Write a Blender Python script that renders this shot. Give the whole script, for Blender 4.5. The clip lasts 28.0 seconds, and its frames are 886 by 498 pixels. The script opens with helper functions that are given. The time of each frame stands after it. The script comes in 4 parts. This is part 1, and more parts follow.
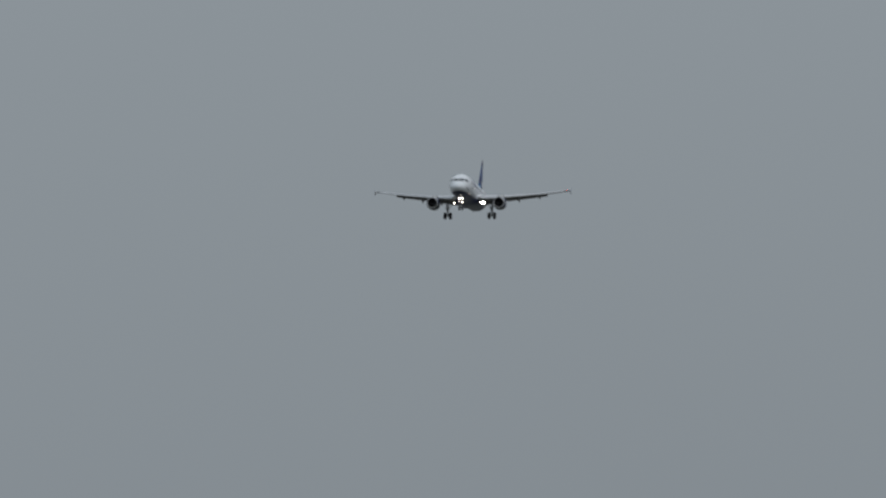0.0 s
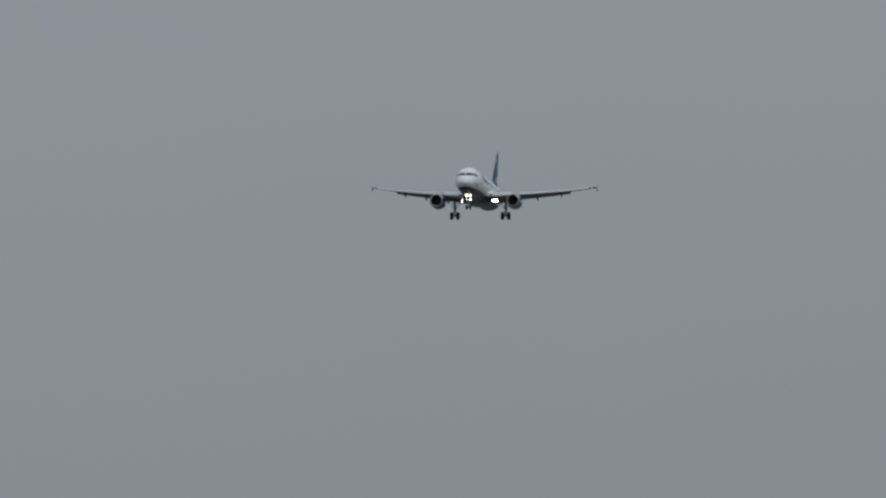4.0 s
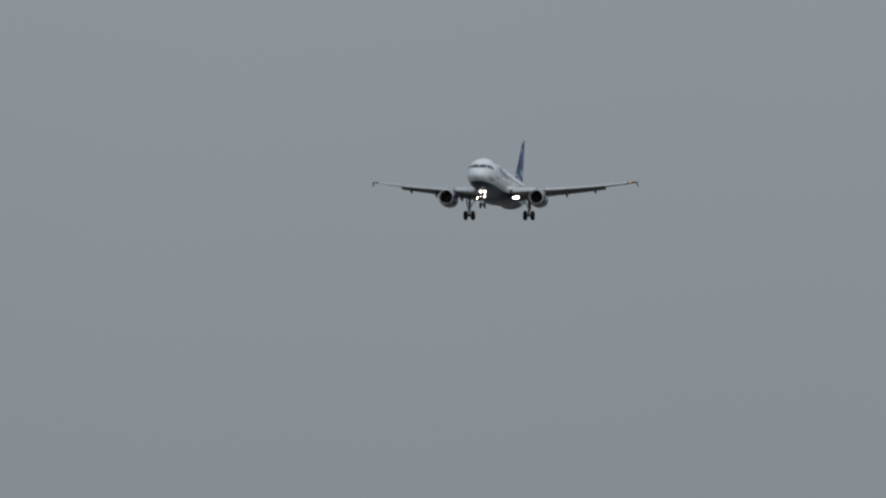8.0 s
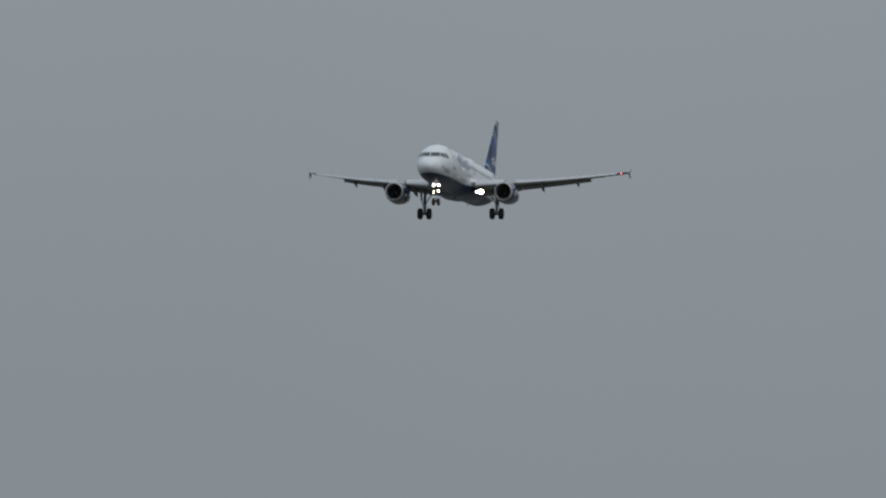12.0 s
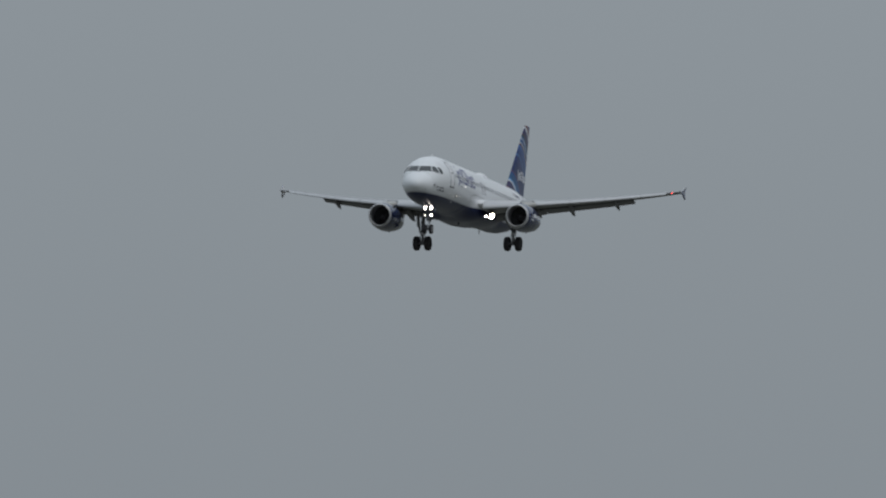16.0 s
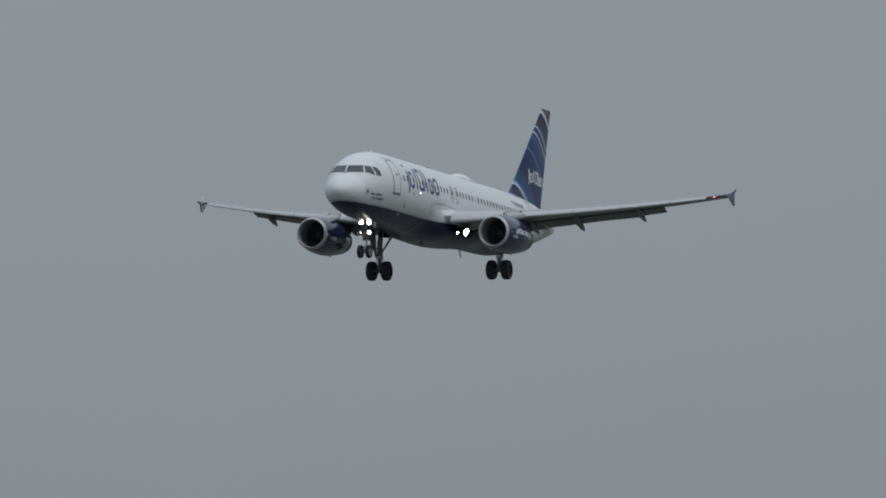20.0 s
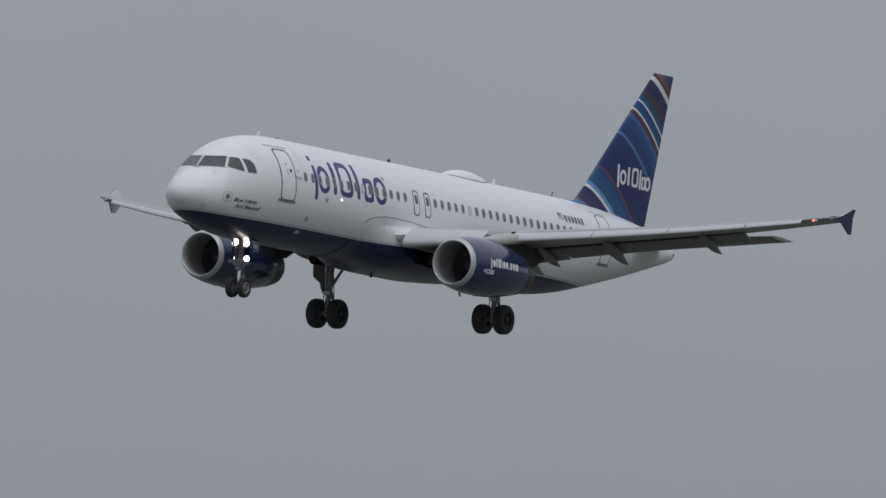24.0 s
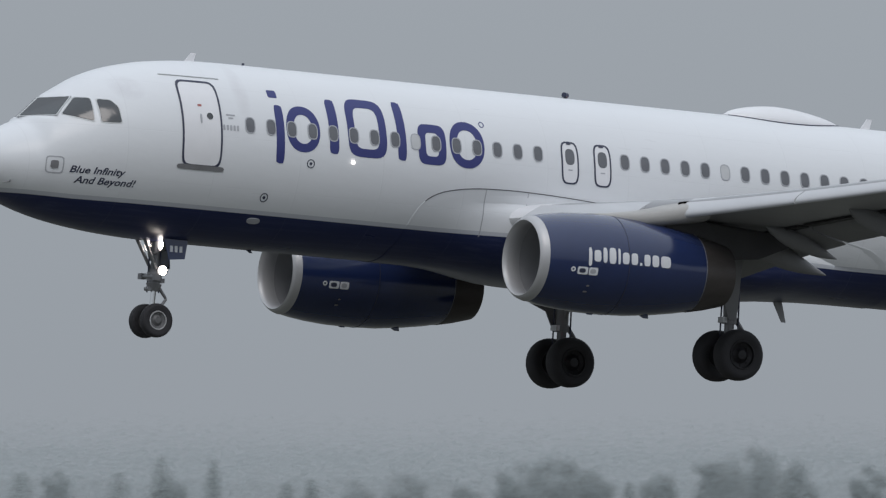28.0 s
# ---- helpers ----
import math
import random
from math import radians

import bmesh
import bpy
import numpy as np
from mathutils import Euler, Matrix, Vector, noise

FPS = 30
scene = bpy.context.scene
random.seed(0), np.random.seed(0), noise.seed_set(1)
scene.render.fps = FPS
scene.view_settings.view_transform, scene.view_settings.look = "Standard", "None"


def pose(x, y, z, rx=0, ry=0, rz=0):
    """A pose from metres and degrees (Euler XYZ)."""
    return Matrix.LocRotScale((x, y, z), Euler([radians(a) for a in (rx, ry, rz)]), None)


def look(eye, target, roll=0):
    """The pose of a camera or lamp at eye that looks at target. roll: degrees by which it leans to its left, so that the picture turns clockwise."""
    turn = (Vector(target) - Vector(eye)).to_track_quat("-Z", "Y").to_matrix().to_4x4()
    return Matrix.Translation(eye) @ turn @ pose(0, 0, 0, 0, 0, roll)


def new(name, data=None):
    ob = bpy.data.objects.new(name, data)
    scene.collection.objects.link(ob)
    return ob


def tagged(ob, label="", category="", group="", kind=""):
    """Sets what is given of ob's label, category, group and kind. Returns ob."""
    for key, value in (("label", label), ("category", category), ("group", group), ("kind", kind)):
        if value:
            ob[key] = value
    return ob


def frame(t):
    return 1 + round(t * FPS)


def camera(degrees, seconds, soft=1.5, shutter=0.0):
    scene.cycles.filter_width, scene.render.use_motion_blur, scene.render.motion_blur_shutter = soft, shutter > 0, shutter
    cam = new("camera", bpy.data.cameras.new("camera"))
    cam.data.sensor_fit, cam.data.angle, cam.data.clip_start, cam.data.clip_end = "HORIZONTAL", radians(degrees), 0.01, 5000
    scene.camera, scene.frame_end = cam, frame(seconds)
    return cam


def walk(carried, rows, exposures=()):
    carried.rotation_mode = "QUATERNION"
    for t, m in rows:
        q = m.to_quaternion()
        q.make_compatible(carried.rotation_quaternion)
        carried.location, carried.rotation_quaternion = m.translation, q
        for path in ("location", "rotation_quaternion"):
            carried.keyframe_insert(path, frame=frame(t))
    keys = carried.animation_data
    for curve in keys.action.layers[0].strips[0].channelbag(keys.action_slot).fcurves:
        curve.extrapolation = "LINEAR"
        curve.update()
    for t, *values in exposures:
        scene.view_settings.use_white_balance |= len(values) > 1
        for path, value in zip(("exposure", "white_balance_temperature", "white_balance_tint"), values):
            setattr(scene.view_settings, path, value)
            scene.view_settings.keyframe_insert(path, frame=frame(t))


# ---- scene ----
cam = camera(4.2377, 28.0, soft=1.2, shutter=0.06)
# the lens stays focused on the near end of the approach
cam.data.dof.use_dof = True
cam.data.dof.focus_distance = 310.0
cam.data.dof.aperture_fstop = cam.data.lens / 1000 / 0.08
EYE = Vector((0.0, 0.0, 1.7))

# seconds, heading, tilt and lean of the camera on its tripod, in degrees
VIEW = [
    (0, 6.783, 2.393, -0.01), (0.5, 6.899, 2.392, 0.02), (1, 7.017, 2.391, 0.06), (1.5, 7.144, 2.389, 0.09),
    (2, 7.279, 2.388, 0.12), (2.5, 7.427, 2.386, 0.15), (3, 7.568, 2.385, 0.18), (3.5, 7.715, 2.383, 0.19),
    (5.5, 8.361, 2.367, 0.20), (6, 8.547, 2.365, 0.20), (6.5, 8.740, 2.363, 0.21), (7, 8.941, 2.360, 0.21),
    (7.5, 9.150, 2.358, 0.21), (8, 9.356, 2.355, 0.22), (8.5, 9.560, 2.350, 0.16), (9, 9.760, 2.345, 0.11),
    (9.5, 9.965, 2.337, 0.06), (10, 10.162, 2.328, 0.00), (10.5, 10.376, 2.321, -0.05), (11, 10.618, 2.316, -0.10),
    (11.5, 10.881, 2.311, -0.06), (13.5, 12.163, 2.354, 0.09), (14, 12.523, 2.370, 0.12), (14.5, 12.927, 2.378, 0.13),
    (15, 13.381, 2.383, 0.13), (15.5, 13.839, 2.386, 0.13), (16, 14.282, 2.392, 0.14), (16.5, 14.749, 2.399, 0.14),
    (17, 15.272, 2.405, 0.14), (17.5, 15.832, 2.406, 0.01), (18, 16.469, 2.405, -0.12), (18.5, 17.162, 2.404, -0.25),
    (19, 17.886, 2.401, -0.38), (19.5, 18.642, 2.393, -0.51), (20, 19.444, 2.377, -0.64), (20.5, 20.386, 2.371, -0.23),
    (21, 21.474, 2.368, 0.18), (21.5, 22.656, 2.364, 0.23), (23.5, 28.436, 2.277, 0.44), (24, 30.261, 2.252, 0.13),
    (24.5, 32.482, 2.246, 0.18), (25, 35.216, 2.226, 0.22), (25.5, 38.315, 2.204, 0.25), (26, 41.735, 2.162, 0.27),
    (26.5, 45.472, 2.065, 0.26), (27, 49.684, 1.920, 0.24), (27.5, 54.651, 1.749, 0.18), (28, 60.613, 1.464, 0.12),
]
# seconds, place of the aircraft's nose, bank, pitch and yaw in degrees
FLIGHT = [
    (0, 2013.48, 236.99, 97.77, -0.09, 3.78, -0.10), (1, 1944.40, 236.99, 94.62, -0.03, 3.80, -0.11), (2, 1875.43, 236.99, 91.48, 0.02, 3.82, -0.11),
    (3, 1806.57, 236.99, 88.33, 0.08, 3.84, -0.12), (4, 1737.82, 236.99, 85.19, 0.11, 3.84, -0.12), (5, 1669.18, 236.99, 82.04, 0.12, 3.85, -0.13),
    (6, 1600.65, 236.99, 78.89, 0.15, 3.85, -0.14), (7, 1532.24, 236.99, 75.75, 0.16, 3.85, -0.14), (8, 1463.94, 236.99, 72.60, 0.19, 3.85, -0.15),
    (9, 1395.74, 236.99, 69.46, 0.15, 3.82, -0.16), (10, 1327.66, 236.99, 66.31, 0.12, 3.79, -0.17), (11, 1259.69, 236.99, 63.16, 0.08, 3.76, -0.19),
    (12, 1191.84, 236.99, 60.02, 0.45, 3.64, -0.20), (13, 1124.09, 236.99, 56.87, 1.15, 3.46, -0.20), (14, 1056.46, 236.99, 53.73, 1.35, 3.23, -0.20),
    (15, 988.93, 236.99, 50.58, 0.90, 3.33, -0.20), (16, 921.52, 236.99, 47.44, 0.82, 3.42, -0.21), (17, 854.22, 236.99, 44.29, 0.81, 3.31, -0.21),
    (18, 787.04, 236.99, 41.14, 0.76, 3.37, -0.21), (19, 719.96, 236.99, 38.00, 0.71, 3.43, -0.21), (20, 652.99, 236.99, 34.85, 0.81, 3.60, -0.32),
    (21, 586.14, 236.99, 31.71, 1.47, 3.65, -0.42), (21.5, 552.77, 236.99, 30.13, 0.95, 3.86, -0.42), (22, 519.40, 236.99, 28.56, 1.02, 3.86, -0.42),
    (23, 452.77, 236.99, 25.46, 1.25, 3.83, -0.43),
    (23.5, 419.50, 236.99, 23.94, 1.45, 3.84, -0.43), (24, 386.25, 236.99, 22.43, 2.57, 3.81, -0.41), (24.5, 353.03, 236.99, 20.95, 2.62, 3.69, -0.31),
    (25, 319.84, 236.99, 19.50, 2.52, 3.54, -0.22), (25.5, 286.68, 236.99, 18.06, 2.46, 3.36, -0.14), (26, 253.54, 236.99, 16.64, 2.31, 3.31, -0.05),
    (26.5, 220.44, 236.99, 15.24, 2.07, 3.40, 0.02), (27, 187.36, 236.99, 13.87, 1.58, 3.54, 0.08), (27.5, 154.31, 236.99, 12.52, 0.60, 3.73, 0.09),
    (28, 121.28, 236.99, 11.19, -0.53, 3.89, 0.07),
]


def aim(heading, tilt, lean):
    a, b = radians(heading), radians(tilt)
    way = Vector((math.cos(b) * math.cos(a), math.cos(b) * math.sin(a), math.sin(b)))
    return look(EYE, EYE + way * 100, lean)


EXPOSE = [(0, -0.06, 6570, 10.5), (19, -0.03, 6570, 11), (22, 0.02, 6610, 12), (24, 0.11, 6680, 13), (25, 0.14, 6680, 13.2), (26, 0.16, 6680, 13.2), (27, 0.20, 6650, 14), (28, 0.33, 6630, 14)]
walk(cam, [(t, aim(a, b, r)) for t, a, b, r in VIEW], EXPOSE)

# ---------------------------------------------------------------- sky and light
SUN_EL, SUN_ROT = radians(52), radians(200)


def make_world():
    w = bpy.data.worlds.new("overcast_sky")
    scene.world = w
    w.use_nodes = True
    nt = w.node_tree
    nt.nodes.clear()
    out = nt.nodes.new("ShaderNodeOutputWorld")
    bg = nt.nodes.new("ShaderNodeBackground")
    bg.inputs["Strength"].default_value = 0.1
    sky = nt.nodes.new("ShaderNodeTexSky")
    sky.sky_type = "NISHITA"
    sky.sun_disc = False
    sky.sun_elevation, sky.sun_rotation = SUN_EL, SUN_ROT
    sky.dust_density = 4.0
    co = nt.nodes.new("ShaderNodeTexCoord")
    sep = nt.nodes.new("ShaderNodeSeparateXYZ")
    nt.links.new(co.outputs["Generated"], sep.inputs[0])
    # an overcast sky is brighter overhead than at the horizon
    up = nt.nodes.new("ShaderNodeMath")
    up.operation = "MAXIMUM"
    up.inputs[1].default_value = 0.0
    nt.links.new(sep.outputs["Z"], up.inputs[0])
    rise = nt.nodes.new("ShaderNodeMath")
    rise.operation = "MULTIPLY_ADD"
    rise.inputs[1].default_value, rise.inputs[2].default_value = 2.1, 1.0
    nt.links.new(up.outputs[0], rise.inputs[0])
    cloud = nt.nodes.new("ShaderNodeTexNoise")
    cloud.inputs["Scale"].default_value = 9.0
    cloud.inputs["Detail"].default_value = 4.0
    nt.links.new(co.outputs["Generated"], cloud.inputs["Vector"])
    soft = nt.nodes.new("ShaderNodeMath")
    soft.operation = "MULTIPLY_ADD"
    soft.inputs[1].default_value, soft.inputs[2].default_value = 0.10, 0.95
    nt.links.new(cloud.outputs["Fac"], soft.inputs[0])
    lum = nt.nodes.new("ShaderNodeMath")
    lum.operation = "MULTIPLY"
    nt.links.new(rise.outputs[0], lum.inputs[0])
    nt.links.new(soft.outputs[0], lum.inputs[1])
    grey = nt.nodes.new("ShaderNodeVectorMath")
    grey.operation = "SCALE"
    grey.inputs[0].default_value = (2.36, 2.70, 2.98)
    nt.links.new(lum.outputs[0], grey.inputs["Scale"])
    mix = nt.nodes.new("ShaderNodeMix")
    mix.data_type = "RGBA"
    mix.inputs["Factor"].default_value = 0.96
    nt.links.new(sky.outputs[0], mix.inputs["A"])
    nt.links.new(grey.outputs[0], mix.inputs["B"])
    nt.links.new(mix.outputs["Result"], bg.inputs["Color"])
    nt.links.new(bg.outputs[0], out.inputs["Surface"])
    sun = bpy.data.lights.new("sun", "SUN")
    sun.energy, sun.angle, sun.color = 0.5, radians(30), (1.0, 0.97, 0.93)
    ob = new("sun", sun)
    way = Vector((math.sin(SUN_ROT) * math.cos(SUN_EL), math.cos(SUN_ROT) * math.cos(SUN_EL), math.sin(SUN_EL)))
    ob.matrix_world = look(way * 500, (0, 0, 0))


make_world()

# ---------------------------------------------------------------- materials


class Nodes:
    """A small builder for one material's nodes."""

    def __init__(self, name):
        self.m = bpy.data.materials.new(name)
        self.m.use_nodes = True
        self.t = self.m.node_tree
        self.b = self.t.nodes["Principled BSDF"]
        self.co = self.t.nodes.new("ShaderNodeTexCoord").outputs["Object"]

    def link(self, a, b):
        self.t.links.new(a, b)

    def noise(self, scale, detail=4.0, stretch=None, rough=0.55):
        n = self.t.nodes.new("ShaderNodeTexNoise")
        n.inputs["Scale"].default_value, n.inputs["Detail"].default_value = scale, detail
        n.inputs["Roughness"].default_value = rough
        src = self.co
        if stretch:
            mp = self.t.nodes.new("ShaderNodeMapping")
            mp.inputs["Scale"].default_value = stretch
            self.link(src, mp.inputs[0])
            src = mp.outputs[0]
        self.link(src, n.inputs["Vector"])
        return n.outputs["Fac"]

    def math(self, op, a, b=0.0, c=0.0):
        n = self.t.nodes.new("ShaderNodeMath")
        n.operation = op
        for s, v in zip(n.inputs, (a, b, c)):
            if isinstance(v, (int, float)):
                s.default_value = v
            else:
                self.link(v, s)
        return n.outputs[0]

    def mix(self, fac, a, b, blend="MIX"):
        n = self.t.nodes.new("ShaderNodeMix")
        n.data_type, n.blend_type = "RGBA", blend
        for s, v in ((n.inputs["Factor"], fac), (n.inputs["A"], a), (n.inputs["B"], b)):
            if isinstance(v, (int, float)):
                s.default_value = v
            elif isinstance(v, tuple):
                s.default_value = (*v, 1.0)
            else:
                self.link(v, s)
        return n.outputs["Result"]

    def ramp(self, fac, stops, mode="LINEAR"):
        n = self.t.nodes.new("ShaderNodeValToRGB")
        n.color_ramp.interpolation = mode
        els = n.color_ramp.elements
        while len(els) < len(stops):
            els.new(1.0)
        for e, (p, c) in zip(els, stops):
            e.position, e.color = p, (*c, 1.0)
        self.link(fac, n.inputs[0])
        return n.outputs[0]

    def xyz(self):
        n = self.t.nodes.new("ShaderNodeSeparateXYZ")
        self.link(self.co, n.inputs[0])
        return n.outputs

    def bump(self, h, strength, dist):
        n = self.t.nodes.new("ShaderNodeBump")
        n.inputs["Strength"].default_value, n.inputs["Distance"].default_value = strength, dist
        self.link(h, n.inputs["Height"])
        self.link(n.outputs[0], self.b.inputs["Normal"])

    def base(self, c):
        if isinstance(c, tuple):
            self.b.inputs["Base Color"].default_value = (*c, 1.0)
        else:
            self.link(c, self.b.inputs["Base Color"])

    def set(self, **kw):
        for k, v in kw.items():
            self.b.inputs[k.replace("_", " ")].default_value = v
        return self


def plain(name, colour, rough=0.5, metal=0.0, vary=0.12, scale=3.0, fine=30.0, bump=0.0, coat=0.0, stretch=None, spec=0.5):
    n = Nodes(name)
    dark = tuple(c * (1 - vary) for c in colour)
    lite = tuple(min(1, c * (1 + vary)) for c in colour)
    big = n.mix(n.noise(scale, 5, stretch), dark, lite)
    small = n.noise(fine, 4, stretch)
    n.base(n.mix(n.math("MULTIPLY", small, 0.5), big, dark))
    n.set(Roughness=rough, Metallic=metal, Specular_IOR_Level=spec)
    n.link(n.math("MULTIPLY_ADD", small, 0.25 * rough, rough * 0.87), n.b.inputs["Roughness"])
    if coat:
        n.set(Coat_Weight=coat, Coat_Roughness=0.08)
    if bump:
        n.bump(small, bump, 0.01)
    return n.m


NAVY = (0.011, 0.018, 0.070)
WHITE = (0.765, 0.782, 0.805)


def fuselage_paint():
    n = Nodes("two_tone_gloss_paint")
    x, y, z = n.xyz()
    streak = n.noise(1.0, 5, (0.35, 1.4, 2.6))
    grime = n.noise(14.0, 5, (0.25, 1.0, 1.0))
    white = n.mix(n.math("MULTIPLY", streak, 0.35), WHITE, (0.67, 0.69, 0.71))
    white = n.mix(n.math("MULTIPLY", grime, 0.16), white, (0.60, 0.61, 0.63))
    # dull smudges behind the cockpit windows and beside the door
    for sx, sz, rx, rz, k in ((3.35, 1.12, 0.42, 0.30, 0.42), (6.05, 1.25, 0.22, 0.75, 0.34), (5.9, 0.3, 0.5, 0.25, 0.12)):
        dx, dz = n.math("DIVIDE", n.math("SUBTRACT", x, sx), rx), n.math("DIVIDE", n.math("SUBTRACT", z, sz), rz)
        d = n.math("ADD", n.math("MULTIPLY", dx, dx), n.math("MULTIPLY", dz, dz))
        d = n.math("MAXIMUM", n.math("SUBTRACT", 1.0, d), 0.0)
        d = n.math("MULTIPLY", d, n.math("MULTIPLY_ADD", n.noise(3.0, 4), 1.2, -0.1))
        white = n.mix(n.math("MULTIPLY", d, k), white, (0.42, 0.39, 0.42))
    navy = n.mix(streak, NAVY, (0.016, 0.026, 0.090))
    # lengthwise pale streaks: grime and wet reflections painted into the navy
    grime_sheen = n.noise(7.0, 6, (0.05, 0.5, 1.5), 0.65)
    grime_sheen = n.math("MULTIPLY", n.math("MAXIMUM", n.math("SUBTRACT", grime_sheen, 0.48), 0.0), 3.0)
    navy = n.mix(grime_sheen, navy, (0.045, 0.055, 0.12))
    # skin panels: faint butt joints round the barrel and along the stringers
    ring = n.math("LESS_THAN", n.math("ABSOLUTE", n.math("SUBTRACT", n.math("FRACT", n.math("MULTIPLY", x, 0.47)), 0.5)), 0.006)
    lap = n.math("LESS_THAN", n.math("ABSOLUTE", n.math("SUBTRACT", n.math("FRACT", n.math("MULTIPLY_ADD", z, 0.9, 0.33)), 0.5)), 0.006)
    joint = n.math("MAXIMUM", ring, lap)
    line = n.math("ADD", n.math("MULTIPLY", n.math("MAXIMUM", n.math("SUBTRACT", 2.2, x), 0.0), 0.03), -1.45)
    low = n.math("LESS_THAN", z, line)
    # a thin grey pinstripe sits above the navy belly
    pin = n.math("LESS_THAN", z, n.math("ADD", line, 0.09))
    c = n.mix(n.math("MULTIPLY", joint, 0.055), white, (0.38, 0.39, 0.41))
    c = n.mix(pin, c, (0.55, 0.57, 0.61))
    c = n.mix(low, c, n.mix(n.math("MULTIPLY", joint, 0.3), navy, (0.04, 0.05, 0.12)))
    n.base(c)
    n.set(Roughness=0.3, Coat_Weight=0.08, Coat_Roughness=0.15, Specular_IOR_Level=0.32)
    n.link(n.math("MULTIPLY_ADD", streak, 0.18, 0.22), n.b.inputs["Roughness"])
    ripple = n.noise(1.6, 3, (0.8, 1.0, 1.4))
    n.bump(n.math("MULTIPLY_ADD", joint, -0.25, n.math("MULTIPLY", ripple, 1.6)), 1.0, 0.004)
    return n.m


def fin_paint():
    n = Nodes("striped_fin_paint")
    x, y, z = n.xyz()
    s = n.math("SUBTRACT", x, n.math("MULTIPLY_ADD", z, 0.961, 27.883))
    u = n.math("ADD", z, n.math("ADD", n.math("MULTIPLY", s, 0.343), n.math("MULTIPLY", n.math("MULTIPLY", s, s), 0.013)))
    navy, purple, blue, teal = (0.007, 0.022, 0.098), (0.024, 0.020, 0.088), (0.010, 0.048, 0.18), (0.010, 0.075, 0.19)
    pale, white, rust, brown = (0.10, 0.25, 0.46), (0.60, 0.62, 0.66), (0.145, 0.045, 0.035), (0.085, 0.028, 0.04)
    bands = [(0.0, (0.05, 0.16, 0.32)), (2.08, rust), (2.17, purple), (2.70, white), (2.81, pale), (2.92, teal), (3.38, blue), (3.57, rust),
             (3.625, navy), (4.55, (0.013, 0.028, 0.12)), (5.08, (0.06, 0.17, 0.36)), (5.17, (0.012, 0.040, 0.15)), (5.55, (0.016, 0.06, 0.21)),
             (5.84, (0.03, 0.11, 0.30)), (5.98, brown), (6.17, white), (6.24, teal), (6.42, blue), (6.57, white), (6.64, teal),
             (6.80, (0.02, 0.05, 0.07)), (6.95, brown), (7.05, purple), (7.50, white), (7.69, (0.03, 0.02, 0.03)), (7.75, rust), (7.96, navy)]
    c = n.ramp(n.math("DIVIDE", u, 9.0), [(p / 9.0, k) for p, k in bands], "CONSTANT")
    n.base(n.mix(n.math("MULTIPLY", n.noise(6, 5), 0.07), c, (0.20, 0.22, 0.26)))
    n.set(Roughness=0.35, Coat_Weight=0.0, Specular_IOR_Level=0.22)
    return n.m


def cockpit_glass():
    n = Nodes("glass_painted_reflections")
    # teal reflections and a reddish interior are painted in as mottled colour
    c = n.mix(n.noise(1.7, 2), (0.024, 0.020, 0.026), (0.030, 0.052, 0.060))
    n.base(n.mix(n.math("MULTIPLY", n.noise(5.0, 3), 0.6), c, (0.055, 0.050, 0.052)))
    n.set(Roughness=0.10, Specular_IOR_Level=0.85)
    return n.m


def glow(name, colour, strength):
    n = Nodes(name)
    n.base(colour)
    n.set(Emission_Strength=strength, Roughness=0.2)
    n.b.inputs["Emission Color"].default_value = (*colour, 1.0)
    return n.m


def grass_material():
    n = Nodes("mown_winter_grass")
    c = n.mix(n.noise(0.02, 6), (0.080, 0.081, 0.069), (0.130, 0.127, 0.107))
    c = n.mix(n.math("MULTIPLY", n.noise(2.5, 6), 0.6), c, (0.068, 0.069, 0.056))
    n.base(c)
    n.set(Roughness=0.95)
    n.bump(n.noise(6, 6), 0.6, 0.08)
    return n.m


def all_round(n, share):
    """Thin round stems and sprays take light from every side."""
    back = n.t.nodes.new("ShaderNodeBsdfTranslucent")
    both = n.t.nodes.new("ShaderNodeMixShader")
    both.inputs[0].default_value = share
    for link in n.b.inputs["Base Color"].links:
        n.link(link.from_socket, back.inputs["Color"])
    n.link(n.b.outputs[0], both.inputs[1])
    n.link(back.outputs[0], both.inputs[2])
    n.link(both.outputs[0], n.t.nodes["Material Output"].inputs["Surface"])


def hazed_twig_material():
    n = Nodes("hazed_pale_twigs")
    # paler than bare wood: distance haze is put into this base colour
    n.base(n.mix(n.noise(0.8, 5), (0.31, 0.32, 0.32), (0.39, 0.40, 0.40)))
    n.set(Roughness=0.95, Specular_IOR_Level=0.1)
    all_round(n, 0.5)
    return n.m


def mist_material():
    n = Nodes("pale_haze_flakes")
    # flake colour set between sky and woods, so the haze sits in it
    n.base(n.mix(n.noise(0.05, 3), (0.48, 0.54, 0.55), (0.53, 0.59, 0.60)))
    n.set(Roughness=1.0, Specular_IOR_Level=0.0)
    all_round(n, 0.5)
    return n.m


def needle_material():
    n = Nodes("conifer_needles")
    n.base(n.mix(n.noise(0.9, 5), (0.10, 0.115, 0.10), (0.135, 0.15, 0.13)))
    n.set(Roughness=0.95, Specular_IOR_Level=0.1)
    all_round(n, 0.5)
    return n.m


